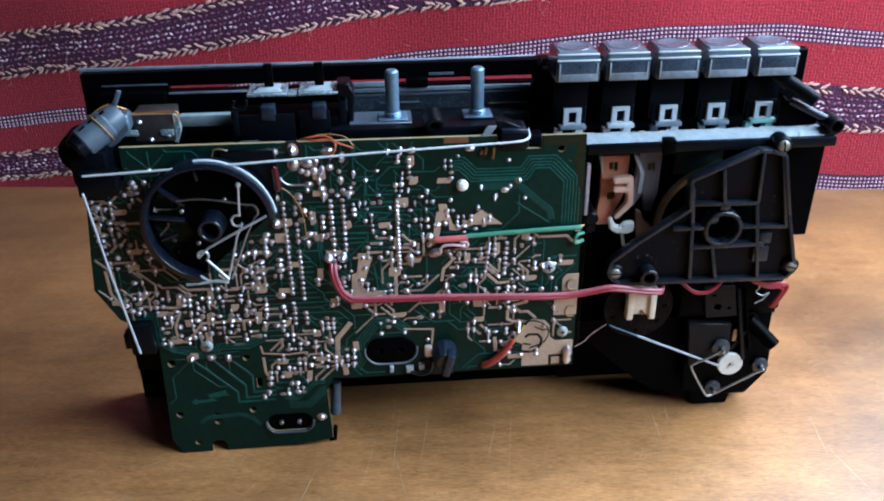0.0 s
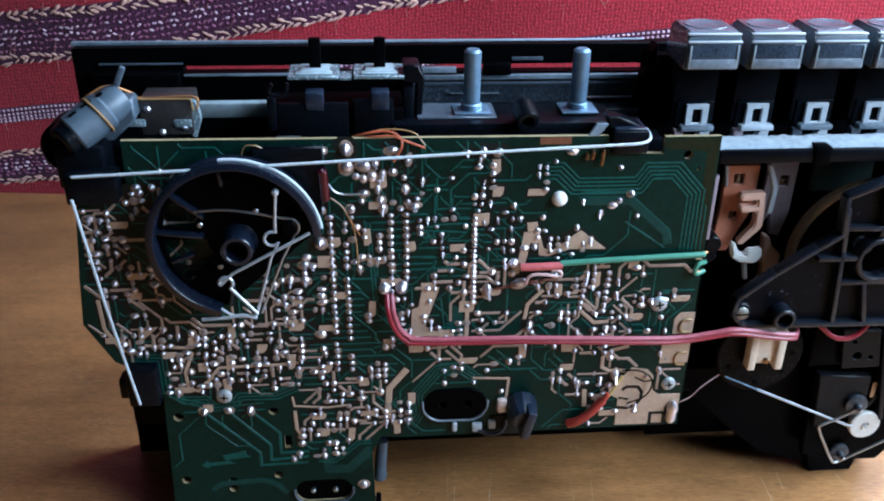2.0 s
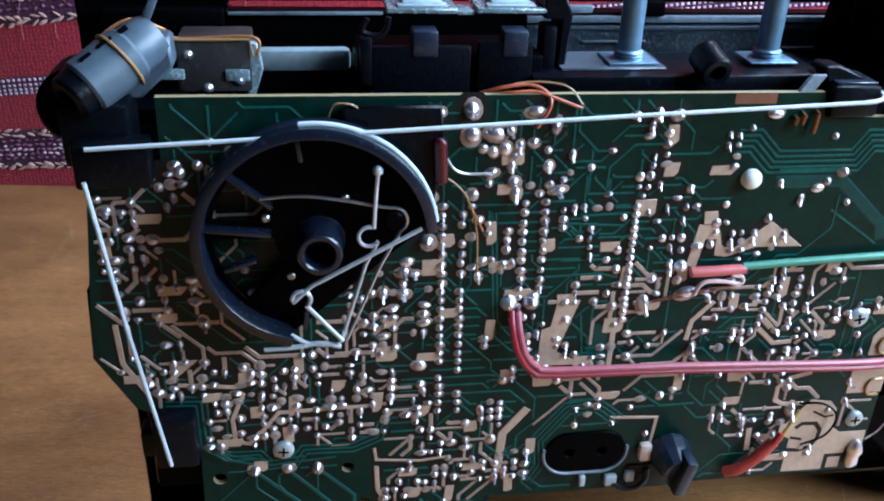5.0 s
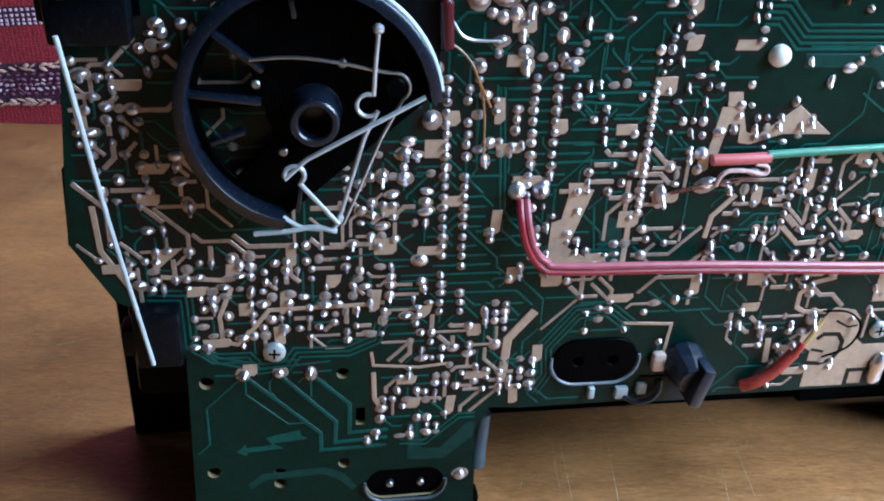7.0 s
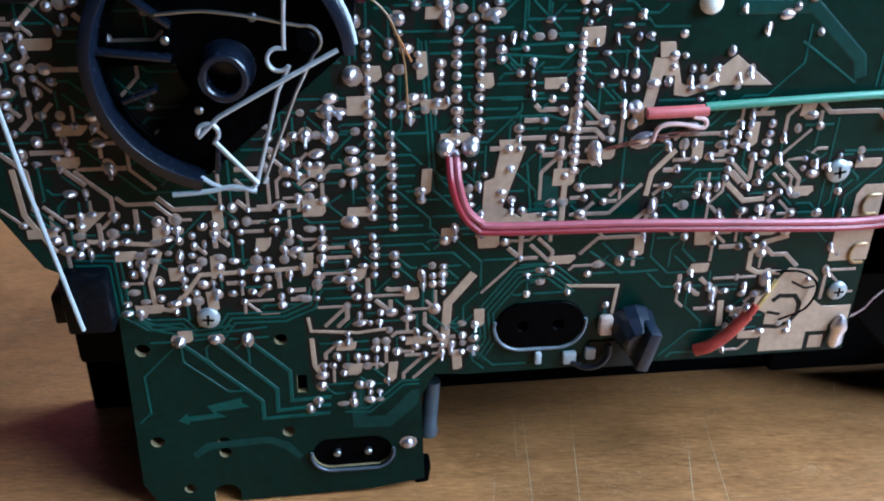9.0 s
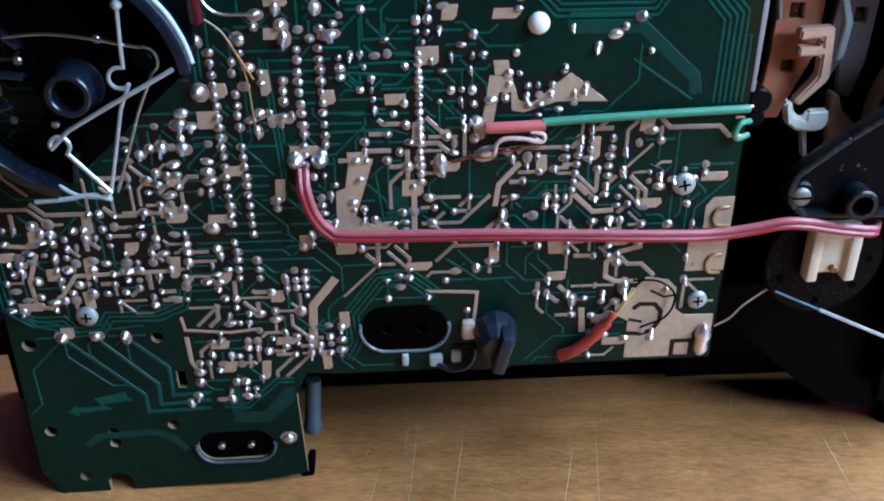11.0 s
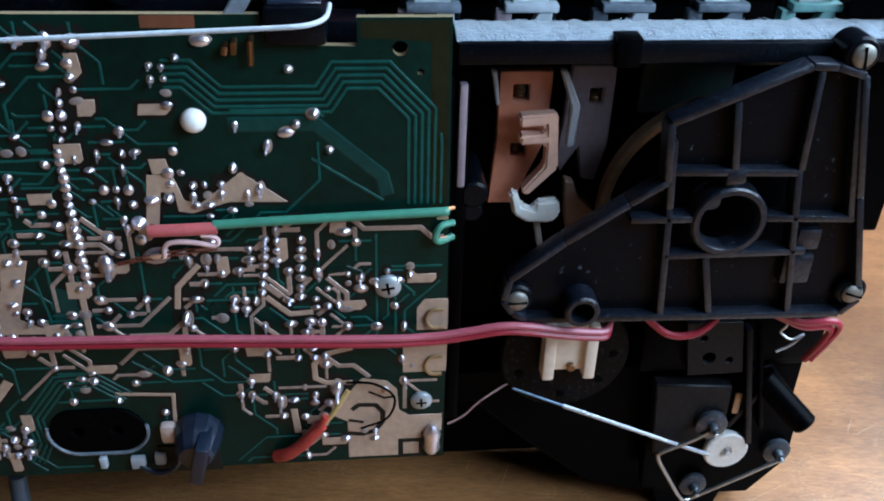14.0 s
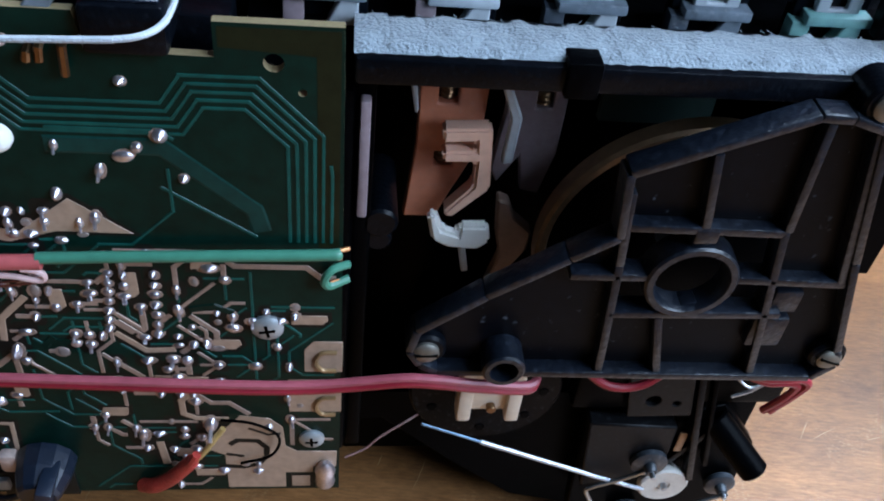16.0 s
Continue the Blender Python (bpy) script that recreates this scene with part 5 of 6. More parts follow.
for z, y, x0, x1, h, tone in ((147.7, 38.0, -12, 75, 0.75, GREY_LIGHT), (145.7, 38.2, -10, 75, 0.5, GREY_PLASTIC), (150.0, 38.6, -12, 4, 0.9, GREY_LIGHT), (140.9, 37.4, 46, 74, 0.25, MAUVE), (142.4, 37.8, 2, 18, 0.25, GREY_PLASTIC)):
    part("dial_strip", Geo().box(x0, x1, y, y + 1.8, z - h, z + h, 0.25), tone, front)
part("pointer_clip", Geo().box(12.6, 21.4, 37, 40.9, 148.6, 152.2, 0.4), BLACK, front)
part("label_strip", Geo().box(22, 32, 40.4, 41.0, 152.6, 153.6, 0.1), GREY_PLASTIC, front)
part("rear_floor", Geo().box(-104, 64, 26, 41, 128, 131, 0.5), BLACK_DUSTY_SHEEN, radio)
part("rear_step", Geo().box(-80, 62, 30, 41, 131, 139.5, 0.8), BLACK_DUSTY_SHEEN, radio)

# aerial coil holder at the corner
hold = part("coil_holder", Geo().lathe((-105.6, 1.5, 143.6), (0.70, 0.52, 0.44), [(0, 5.0), (0.6, 5.5), (11, 5.7), (11.8, 5.0), (16, 4.8), (17.6, 4.2)], 26), COIL_GREY, radio, "blue-grey tubular ferrite coil holder")
part("end_ring", Geo().lathe((-108.2, -0.8, 142.0), (0.62, 0.66, 0.38), [(2.6, 2.4), (0, 2.4), (0, 3.8), (0.6, 4.5), (4.0, 5.0), (4.6, 4.6)], 24), BLACK_DUSTY_SHEEN, hold, "black ring on the tube's end")
part("fin", Geo().bar((-96.4, 150), (-91.6, 160.2), 1.6, (9, 11), 0.4), COIL_GREY, hold)
part("arm", Geo().plate([(-101, 139.0), (-96.6, 139.2), (-89.6, 145.6), (-90.0, 151.4), (-94.6, 151.4), (-99.6, 146.4)], 8, 15).rounded(0.6), COIL_GREY, hold)
along, outward = Vector((0.717, 0.532, 0.45)), Vector((-0.25, -0.52, 0.82)).normalized()
for k, ln in ((2.6, 2.4), (6.6, 3.4), (11.6, 2.0)):
    p0 = Vector((-105.6, 1.5, 143.6)) + along * k + outward * 5.4
    part("slit", Geo().tube([p0, p0 + along * ln], 0.55, 8), BLACK, hold)
loop = [Vector((-105.6, 1.5, 143.6)) + along * 9.0 + (outward * math.cos(a) + along.cross(outward) * math.sin(a)) * 5.95 for a in [radians(10 * q) for q in range(-14, 15)]]
part("winding", Geo().tube(loop, 0.32, 6), TAN_LEAD, hold, "tan wire wound round the tube")
part("wheel", Geo().cyl((-107.5, 2, 139.5), (-107.5, 14, 139.5), 7.6, 26, 0.8), BLACK, radio, "black round corner boss")
part("coil_wire", Geo().tube(spline([(-109, 3, 143), (-104.5, 7, 150), (-98, 12, 154.0), (-92, 15, 151.4), (-89, 16, 149.2), (-74.6, 16, 149.5), (-73.6, 15, 146)], 7), 0.38, 6), COPPER_WIRE, radio, "thin copper coil wire")
trim = part("trimmer", Geo().box(-89.8, -75, 14, 26, 138.6, 149.4, 0.6), TRIMMER, radio, "grey-brown translucent trimmer block")
for x, z in ((-87.5, 146.5), (-77.5, 141), (-84, 139.5)):
    part("terminal", Geo().lathe((x, 14, z), (0, -1, 0), [(0, 1.1), (0.4, 0.9), (0.8, 0.4)], 10, cap0=False), SOLDER, trim)
part("trimmer_edge", Geo().tube([(-89.8, 13.8, 149.6), (-75, 13.8, 149.6), (-74.6, 14, 146)], 0.3, 6), TAN_LEAD, trim, "tan edge wire")
part("ferrite_rod", Geo().box(-76.6, -54, 29, 33, 138.2, 143.2, 1.2), PALE_BAR, radio, "pale bluish-grey ferrite rod")
part("rod_clip", Geo().plate([(-76.8, 149.0), (-73.6, 148.6), (-72.6, 143.2), (-74.6, 137.2), (-76.2, 137.6), (-75.2, 142.6)][::-1], 15, 17).rounded(0.3), CLOUDY, radio, "cloudy plastic clip holding the ferrite rod")
part("trimmer_tab", Geo().box(-94, -88.4, 13.2, 15, 141.4, 143.6, 0.4).box(-80.4, -75.4, 13.4, 15, 141.0, 143.4, 0.4), CLOUDY, radio, "cloudy plastic tabs of the trimmer")

# slide switches
sw = part("switch_block", Geo().box(-53.5, -14, 12, 30, 131, 146.5, 0.8), BLACK, radio, "black slide switch block")
for x0, x1, y0, y1, z0, z1 in ((-50.5, -30, 10, 11.9, 137, 149), (-28.5, -17, 10, 11.9, 138, 150), (-13.9, -11.0, 14, 20, 140, 152), (-53, -50.5, 9, 11.9, 141, 151)):
    part("switch_cheek", Geo().box(x0, x1, y0, y1, z0, z1, 0.5), BLACK_DUSTY_SHEEN, sw)
for x in (-39.4, -20.6):
    pl = part("switch_plate", Geo().plate([(x - 7.8, 0), (x + 6.9, 0), (x + 6.9, 1.0), (x - 7.8, 1.0)], 14.0, 27).rounded(0.25), CLOUDY, radio, "dusty pale switch plate")
    pl.location = (0, 0.0, 0.1547)
    part("lever", Geo().box(x - 1.7, x + 1.7, 20, 22.5, 0, 10.4, 0.4), BLACK, pl, "black switch lever")
    part("collar", Geo().box(x - 4.4, x + 4.2, 16.2, 24.5, 0.9, 1.9, 0.4).box(x - 5.6, x + 5.0, 15.2, 18.2, 0.9, 1.6, 0.4), PALE_BAR, pl)
    part("rivet_block", Geo().box(x - 2.8, x + 2.4, 9.6, 15, -8, -2.5, 0.5), BLUE_GREY, pl)
part("hook_clip", Geo().tube(spline([(-51.4, 11, 154.6), (-52.4, 11, 152.0), (-49.4, 11, 151.0), (-47.6, 11, 152.2), (-47.0, 11, 154.8)], 5), 0.6), BLACK_DUSTY_SHEEN, radio)
part("clear_cover", Geo().plate([(-13.9, 158.4), (-9.4, 158.4), (-7.6, 154.2), (-8.4, 142.8), (-10.4, 142.8), (-10.0, 153.0), (-13.9, 153.4)][::-1], 15, 24).rounded(0.4), BLACK_DUSTY_SHEEN, radio, "dark clear cover beside the switches")
part("bridge_plate", Geo().box(-32.4, -28.8, 15, 22, 154.2, 155.0, 0.2), CLOUDY, radio, "cloudy plate between the switches")
part("mark_strip", Geo().box(-51, -44, 9.6, 10.0, 137.8, 139.4, 0.1), GREY_PLASTIC, radio, "strip of raised unreadable marks")

# potentiometer shafts on their rail
part("pot_rail", Geo().box(-17, 49, 8, 26, 138.6, 143.0, 0.6).box(45.5, 56.2, -1.8, 12, 136.4, 143.4, 0.9).box(50, 63, 6, 14, 132, 138.4, 0.6), BLACK_DUSTY_SHEEN, radio, "black potentiometer rail")
# Thin plate in a lighter blue-grey paints the light on the block's top.
part("lit_block_top", Geo().plate([(46.2, 0), (55.4, 0), (55.4, 0.5), (46.2, 0.5)], -0.8, 8).rounded(0.15), BLUE_GREY, radio, "top of the rail's end block, painted lighter as lit").location = (0, 0, 0.1434)
part("grey_tongue", Geo().plate([(37.6, 140.2), (41.2, 140.2), (44.4, 145.2), (41.0, 145.2)], 0.4, 1.4).rounded(0.2), GREY_LIGHT, radio, "flat grey tongue beside the rail's end")
part("rail_cover", Geo().plate([(-10, 0), (13.6, 0), (13.6, 0.6), (-10, 0.6)], 12, 25.5).rounded(0.2), GREY_PLASTIC, radio, "dusty blue-grey rail cover").location = (0, 0, 0.143)
part("end_wedge", Geo().plate([(43.9, 146.8), (47.4, 146.8), (54.6, 143.9), (54.6, 141.4), (46.0, 141.4)][::-1], 1.5, 7).rounded(0.4), BLACK_DUSTY_SHEEN, radio, "sloping black end of the rail")
part("rail_arm", Geo().bar((47, 142.6), (56, 137.6), 2.2, (6, 9), 0.3), BLACK_DUSTY_SHEEN, radio)
part("metal_tongue", Geo().box(44, 48, 2.5, 8, 135.6, 136.4, 0.2), STEEL, radio)
for x in (6.6, 39.0):
    sh = part("pot_shaft", Geo().cyl((x, 18, 143), (x, 18, 162.3), 2.55, 24, 0.7), SHAFT_STEEL, radio, "dull bluish steel potentiometer shaft")
    col = Geo()
    for k in range(4):
        col.lathe((x, 18, 143.0 + k * 0.8), (0, 0, 1), [(0, 2.8), (0.4, 3.3), (0.8, 2.8)], 20)
    part("thread", col, SHAFT_STEEL, sh)
    part("washer", Geo().box(x - 5.5, x + 5.5, 13.5, 23, 143.7, 144.2, 0.2), SHAFT_STEEL, sh)
part("tube_boss", Geo().cyl((21.6, 4.0, 144.6), (20.8, 11, 147.0), 3.5, 22, 0.4, hole=1.9, depth=5), BLACK_DUSTY_SHEEN, radio, "dusty black tube boss")

# thin wires near the drum and along the upper edge
for pts, r, mt, lb in (([(-29, 3, 141.4), (-24.5, 1, 143.2), (-19.5, 1, 143.7), (-15.8, 0.2, 142.2), (-15.2, -1, 139.6), (-17.5, -0.6, 135)], 0.42, ORANGE_WIRE, "orange-red wire over the board's edge"),
                       ([(-28, 3, 141.2), (-23, 0.6, 142.2), (-18, 0.4, 142.4), (-14, -0.6, 141.2), (-8.5, -1, 139.2)], 0.36, ORANGE_WIRE, "orange-red wire over the board's edge"),
                       ([(-27, 2, 142), (-20, 1, 144.2), (-12, 0, 143.6), (-8.5, -1, 140)], 0.22, TAN_LEAD, ""),
                       ([(-37.8, -3, 134), (-36, -2.5, 129), (-33, -2, 126), (-26, -1.5, 125.5)], 0.32, STEEL, "thin grey lead"),
                       ([(-38, -3, 126.6), (-33.5, -2, 123), (-31, -2, 119), (-29, -1, 112), (-28.4, -1, 102)], 0.22, TAN_LEAD, "thin yellow lead"),
                       ([(-31.6, -2, 120), (-29.6, -1.5, 116), (-27.6, -1, 112)], 0.25, COPPER_WIRE, ""),
                       ([(-60, -1, 138), (-58.5, -2, 141), (-55, -2, 140.8), (-52.8, -1, 138.4)], 0.2, TAN_LEAD, "")):
    part("lead_wire", Geo().tube(spline(pts, 6), r, 6), mt, radio, lb)
part("tuning_block", Geo().plate([(-57, 140.4), (-37.4, 140.4), (-36.6, 133), (-38.4, 120), (-42, 112), (-46, 116), (-45, 126), (-57, 133)][::-1], -2.0, -0.2).rounded(0.4), BLACK_DUSTY_SHEEN, radio, "dark block above the drum")
part("diode", Geo().cyl((-37.8, -2.6, 133.8), (-37.2, -2.4, 124.0), 1.5, 16, 0.6), DIODE_RED, radio, "dark red glass diode")

# red twin wire, green wire, sleeves
for dy, dz in ((0, 0.75), (0.2, -0.75)):
    line = [(-19.2 + dz, -0.8, 91.5), (-18.9 + dz, -3.2, 87), (-17.2 + dz, -3.6, 81.2), (-14 + dz * 0.6, -3.8, 77.2 + dz), (-9, -4, 76.0 + dz), (22, -4.2 + dy, 75.4 + dz), (60, -4, 73.6 + dz), (74, -3.6, 73.2 + dz), (83, -3.6, 74.3 + dz), (90, -4.0, 75.7 + dz), (96, -4.0, 75.3 + dz), (103, -3.6, 73.8 + dz), (112.4, -2.6, 72.2 + dz), (114.6, 0, 72.6 + dz)]
    part("red_wire", Geo().tube(spline(line, 6), 0.82, 8), RED_WIRE if dz < 0 else PINK_WIRE, radio, "red twin wire across the board")
for x in (-20.6, -15.4):
    part("wire_joint", Geo().lathe((x, 0, 93.2), (0, -1, 0), [(0, 2.0), (0.8, 1.8), (1.8, 1.2), (2.4, 0.5)], 12, cap0=False), SOLDER, board)
part("green_wire", Geo().tube(spline([(33, -1.8, 101.2), (45, -1.8, 101.8), (62, -1.8, 102.5), (76, -1.6, 102.9), (78.2, -1.2, 102.9)], 6), 0.95, 10), GREEN_WIRE, radio, "green wire to the board's edge")
part("green_wire", Geo().tube(spline([(79.6, 0.2, 99.4), (77.0, -1.4, 99.6), (75.8, -1.8, 97.6), (76.6, -1.4, 96.0), (79.6, 0.2, 96.2)], 6), 0.7, 8), GREEN_WIRE, radio)
for z in (102.9, 99.4, 96.3):
    part("wire_end", Geo().tube([(76.8, -1.0, z), (79.6, 0.0, z)], 0.42, 6), COPPER_WIRE, radio)
part("pink_sleeve", Geo().tube(spline([(20.8, -1.8, 100.2), (27, -2.0, 100.4), (33.6, -1.9, 100.6)], 5), 1.25, 12), SLEEVE_PINK, radio, "faded red insulating sleeve on the green wire")
part("wire_loop", Geo().tube(spline([(30.5, -2.4, 99.4), (33.0, -2.3, 98.8), (33.6, -2.2, 97.6), (32.6, -2.2, 96.9), (28.8, -2.2, 97.7), (25.0, -2.2, 97.8), (23.3, -2.0, 96.6), (22.8, -1.4, 94.0)], 6), 0.5, 8), LOOP_PINK, radio, "pale pink wire looped back under the sleeve")
for dz in (0.0, 0.8):
    part("thin_brown_lead", Geo().tube(spline([(13.4, -0.4, 91.8 + dz * 0.5), (20, -1.0, 93.4 + dz), (27, -1.2, 94.6 + dz), (33, -0.6, 95.0 + dz)], 6), 0.2, 6), LEAD_BROWN, radio, "thin red-brown lead")
part("wire_joint", Geo().lathe((18.8, 0, 101), (0, -1, 0), [(0, 1.6), (0.8, 1.3), (1.8, 0.5)], 10, cap0=False), SOLDER, board)
part("red_sleeve", Geo().tube(spline([(40.6, -0.8, 38.9), (43.4, -2.2, 40.9), (47.2, -2.6, 44.4), (51.2, -2.6, 49.6)], 6), 1.5, 10), SLEEVE_RED, radio, "dark red insulating sleeve")
part("frayed_end", Geo().tube(spline([(49.4, -2.8, 47.6), (51.4, -3.4, 50.6), (52.4, -3.2, 52.6)], 4), 0.9, 8), SLEEVE_RED, radio, "frayed end of the orange-red sleeve")
part("yellow_wire", Geo().tube(spline([(50, -2.8, 48), (53.4, -2.6, 52.0), (57.4, -1.2, 58.0)], 5), 0.6, 8), YELLOW_WIRE, radio, "short yellow wire")
part("black_lead", Geo().tube(spline([(57, -0.8, 60), (63, -1.6, 60), (67.5, -1.6, 56), (66, -1.6, 50), (60, -1.0, 46.5)], 6), 0.3, 6), BLACK, radio)
part("twisted_lead", Geo().tube(spline([(80, 2, 44), (84, 3, 45.6), (87, 4, 48.2), (92, 6, 50.4), (95, 8, 50.6)], 5), 0.26, 6), TWISTED, radio, "thin pinkish-brown twisted lead")

# ---- cassette keys ----
for i in range(5):
    x0 = 67.2 + 18.95 * i
    key = tagged(new("cassette_key"), "smoky grey clear cassette key")
    key.parent = radio
    cap = Geo()
    w = 16.6
    sec = [(9.6, 157.8), (9.3, 166.2), (10.4, 168.4), (12.0, 168.9), (25.0, 168.9), (27.0, 168.0), (27.6, 158.4)]
    vs = [(x0 + (0.8 if z > 167.6 else 0), y, z) for y, z in sec] + [(x0 + w - (0.8 if z > 167.6 else 0), y, z) for y, z in sec]
    k = len(sec)
    fs = [(j, j + 1, j + 1 + k, j + k) for j in range(k - 1)] + [tuple(reversed(range(k))), tuple(range(k, 2 * k))] + [(k - 1, 0, k, 2 * k - 1)]
    cp = part("cap", cap.add(vs, fs).rounded(0.5, 2), SMOKE_TOP_LIT, key, "rounded smoky key cap")
    part("finger_dish", Geo().lathe((x0 + w / 2, 19, 168.93), (0, 0, 1), [(0, 6.3), (0.22, 6.1), (0.22, 5.7), (0.05, 5.4)], 26, cap0=False), SMOKE_TOP_LIT, cp)
    part("front_lip", Geo().box(x0 + 0.6, x0 + w - 0.6, 8.9, 9.5, 158.4, 165.4, 0.25), KEY_FRONT_SHADED, cp, "smoky front painted darker than the lit top")
    # Pale strips paint the bright highlight along the cap's front bevels.
    part("edge_highlight", Geo().box(x0 + 0.3, x0 + w - 0.3, 8.7, 9.8, 165.9, 166.5, 0.2).box(x0 + 0.5, x0 + w - 0.5, 9.5, 10.6, 168.0, 168.5, 0.15), PALE_PLASTIC, cp, "cap edge with its highlight painted pale")
    part("inner_shelf", Geo().box(x0 + 1.2, x0 + w - 1.4, 8.6, 9.0, 158.4, 161.2, 0.2), GREY_LIGHT, cp, "paler lower half seen in the clear front")
    for sx in (x0 + 1.1, x0 + w - 1.5):
        part("side_line", Geo().box(sx, sx + 0.5, 8.6, 9.2, 158.4, 165.2, 0.1), PALE_BAR, cp)
    part("stem", Geo().box(x0 + 1.2, x0 + 14.6, 17.8, 25, 139, 158, 0.6).box(x0 + 2.4, x0 + 14.2, 17, 20, 133, 146, 0.5), STEM_SMOKE, key, "dark smoky key stem")
    cx = x0 + 8.6
    win = Geo().plate([(cx - 3.5, 138.6), (cx + 3.5, 138.6), (cx + 3.5, 145.4), (cx - 3.5, 145.4)], 15.6, 16.9, [[(cx - 1.4, 139.4), (cx + 1.5, 139.4), (cx + 1.5, 143.8), (cx - 1.4, 143.8)]]).rounded(0.2)
    tone = (PALE_PLASTIC, PALE_PLASTIC, PALE_PLASTIC, GREY_LIGHT, TEAL_PLASTIC)[i]
    part("catch", win, PALE_PLASTIC, key, "pale square catch")
    part("foot_leg", Geo().plate([(cx - 0.4, 133.4), (cx + 4.2, 133.4), (cx + 4.2, 137.4), (cx + 1.6, 137.4)], 14.4, 17).rounded(0.2), tone, key)
    part("foot_leg", Geo().box(cx - 6.6, cx - 3.6, 15, 18, 133.4, 137.4, 0.3), (MAUVE, MAUVE, GREY_PLASTIC, GREY_PLASTIC, TEAL_PLASTIC)[i], key)
    part("foot", Geo().box(cx - 5.0, cx + 5.4, 14, 18.4, 137.2, 138.9, 0.4), (GREY_LIGHT, PALE_PLASTIC, GREY_LIGHT, GREY_LIGHT, TEAL_PLASTIC)[i], key)
part("key_side_plate", Geo().plate([(61, 134), (66, 134), (66.4, 160), (63.6, 156)], 31, 38).rounded(0.4), BLACK, radio, "black plate beside the keys")
part("key_bed", Geo().box(64, 172, 16, 38, 128, 133.6, 0.5).box(64, 170, 33, 38, 133, 156, 0.5), BLACK, radio)
part("side_rod", Geo().cyl((167.6, 6, 148.6), (153.5, 16, 157.0), 2.9, 22, 0.4, hole=1.9, depth=4), BLACK_DUSTY_SHEEN, radio, "hollow blue-black rod beside the keys")
part("side_rod", Geo().cyl((176.6, 6, 139.6), (160, 12, 147.0), 1.5, 16, 0.4), BLUE_GREY, radio, "dusty grey rod beside the keys")
part("corner_boss", Geo().cyl((175.8, 2, 139.2), (174.8, 11, 139.6), 3.4, 24, 0.5, hole=2.2, depth=3), BLACK_DUSTY_SHEEN, radio, "black round boss at the shelf's end")
part("corner_web", Geo().plate([(157, 136.4), (172, 136.6), (174, 141), (160, 146.4), (156.4, 150)], 12, 15).rounded(0.4), BLACK, radio, "black web beside the keys")

# ---- cassette mechanism ----
shelf = part("mechanism_shelf", Geo().box(79.6, 177, 2.2, 15, 131.2, 135.4, 0.6), BLACK_DUSTY_SHEEN, radio, "black shelf under the felt strip")
part("clip", Geo().box(108.5, 113.5, 1.2, 6, 130.8, 136.6, 0.5), BLACK, shelf)
felt = Geo()
nx, ny = 120, 9
vs = []
for i in range(nx + 1):
    x = 79.4 + 97 * i / nx
    for j in range(ny + 1):
        u = j / ny
        y = 3.6 + (10.2 + 1.0 * noise.noise(Vector((x * 0.2, 0, 3)))) * u + 0.5 * noise.noise(Vector((x * 0.9, u * 3, 0)))
        z = 135.4 + 1.3 * math.sin(math.pi * min(max(u, 0), 1)) ** 0.4 + 0.5 * noise.noise(Vector((x * 0.5, y * 0.6, 9)))
        vs.append((x, y, z if 0 < j < ny else 135.3))
felt.add(vs, [(i * (ny + 1) + j, (i + 1) * (ny + 1) + j, (i + 1) * (ny + 1) + j + 1, i * (ny + 1) + j + 1) for i in range(nx) for j in range(ny)])
ft = part("felt_strip", felt, FELT, radio, "pale blue-grey fluffy felt strip")
hairs = Geo()
for i in range(500):
    x, y = rng.uniform(80, 176), rng.uniform(3.6, 13.6)
    p0 = Vector((x, y, 136.2))
    hairs.tube([p0, p0 + Vector((rng.uniform(-1, 1), rng.uniform(-0.9, 0.9), rng.uniform(0.0, 0.25)))], 0.07, 3)
part("fluff", hairs, FELT, ft, smooth=False, kind="stuff")
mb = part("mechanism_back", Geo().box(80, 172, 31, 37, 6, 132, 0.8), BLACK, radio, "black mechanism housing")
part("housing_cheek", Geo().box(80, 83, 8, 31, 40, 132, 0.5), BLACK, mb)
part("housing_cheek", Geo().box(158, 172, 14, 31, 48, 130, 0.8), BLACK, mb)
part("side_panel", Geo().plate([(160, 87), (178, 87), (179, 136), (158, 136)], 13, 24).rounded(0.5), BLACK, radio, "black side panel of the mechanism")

# levers seen in the opening
part("lever_plate", Geo().plate([(90.4, 123), (101.8, 123), (101.6, 108), (97, 97), (95.2, 92), (89.3, 92), (90.6, 108)][::-1], 21, 23.5, [[(93.6, 116.4), (97.0, 116.4), (97.0, 120), (93.6, 120)], [(93.8, 103.6), (97.2, 103.6), (97.2, 106.6), (93.8, 106.6)]]).rounded(0.3), PINK_CREAM, radio, "pinkish cream lever plate")
for z in (118.2, 105.2):
    g = Geo()
    for k in range(4):
        g.lathe((95.3, 23.2, z - 1.6 + k * 0.8), (0, 0, 1), [(0, 1.1), (0.35, 1.3), (0.7, 1.1)], 12)
    part("return_spring", g, BRASS, radio, "small copper-coloured return spring")
part("hook_lever", Geo().plate([(94.2, 115.6), (102.2, 116.0), (103.2, 103.6), (97.0, 97.0), (95.6, 98.2), (100.3, 104.2), (100.2, 109.2), (94.6, 109.0), (94.5, 111.2), (100.0, 111.4), (99.8, 113.4), (94.3, 113.0)][::-1], 14.5, 18).rounded(0.5, 2), HOOK_CREAM, radio, "cream F-shaped hook lever")
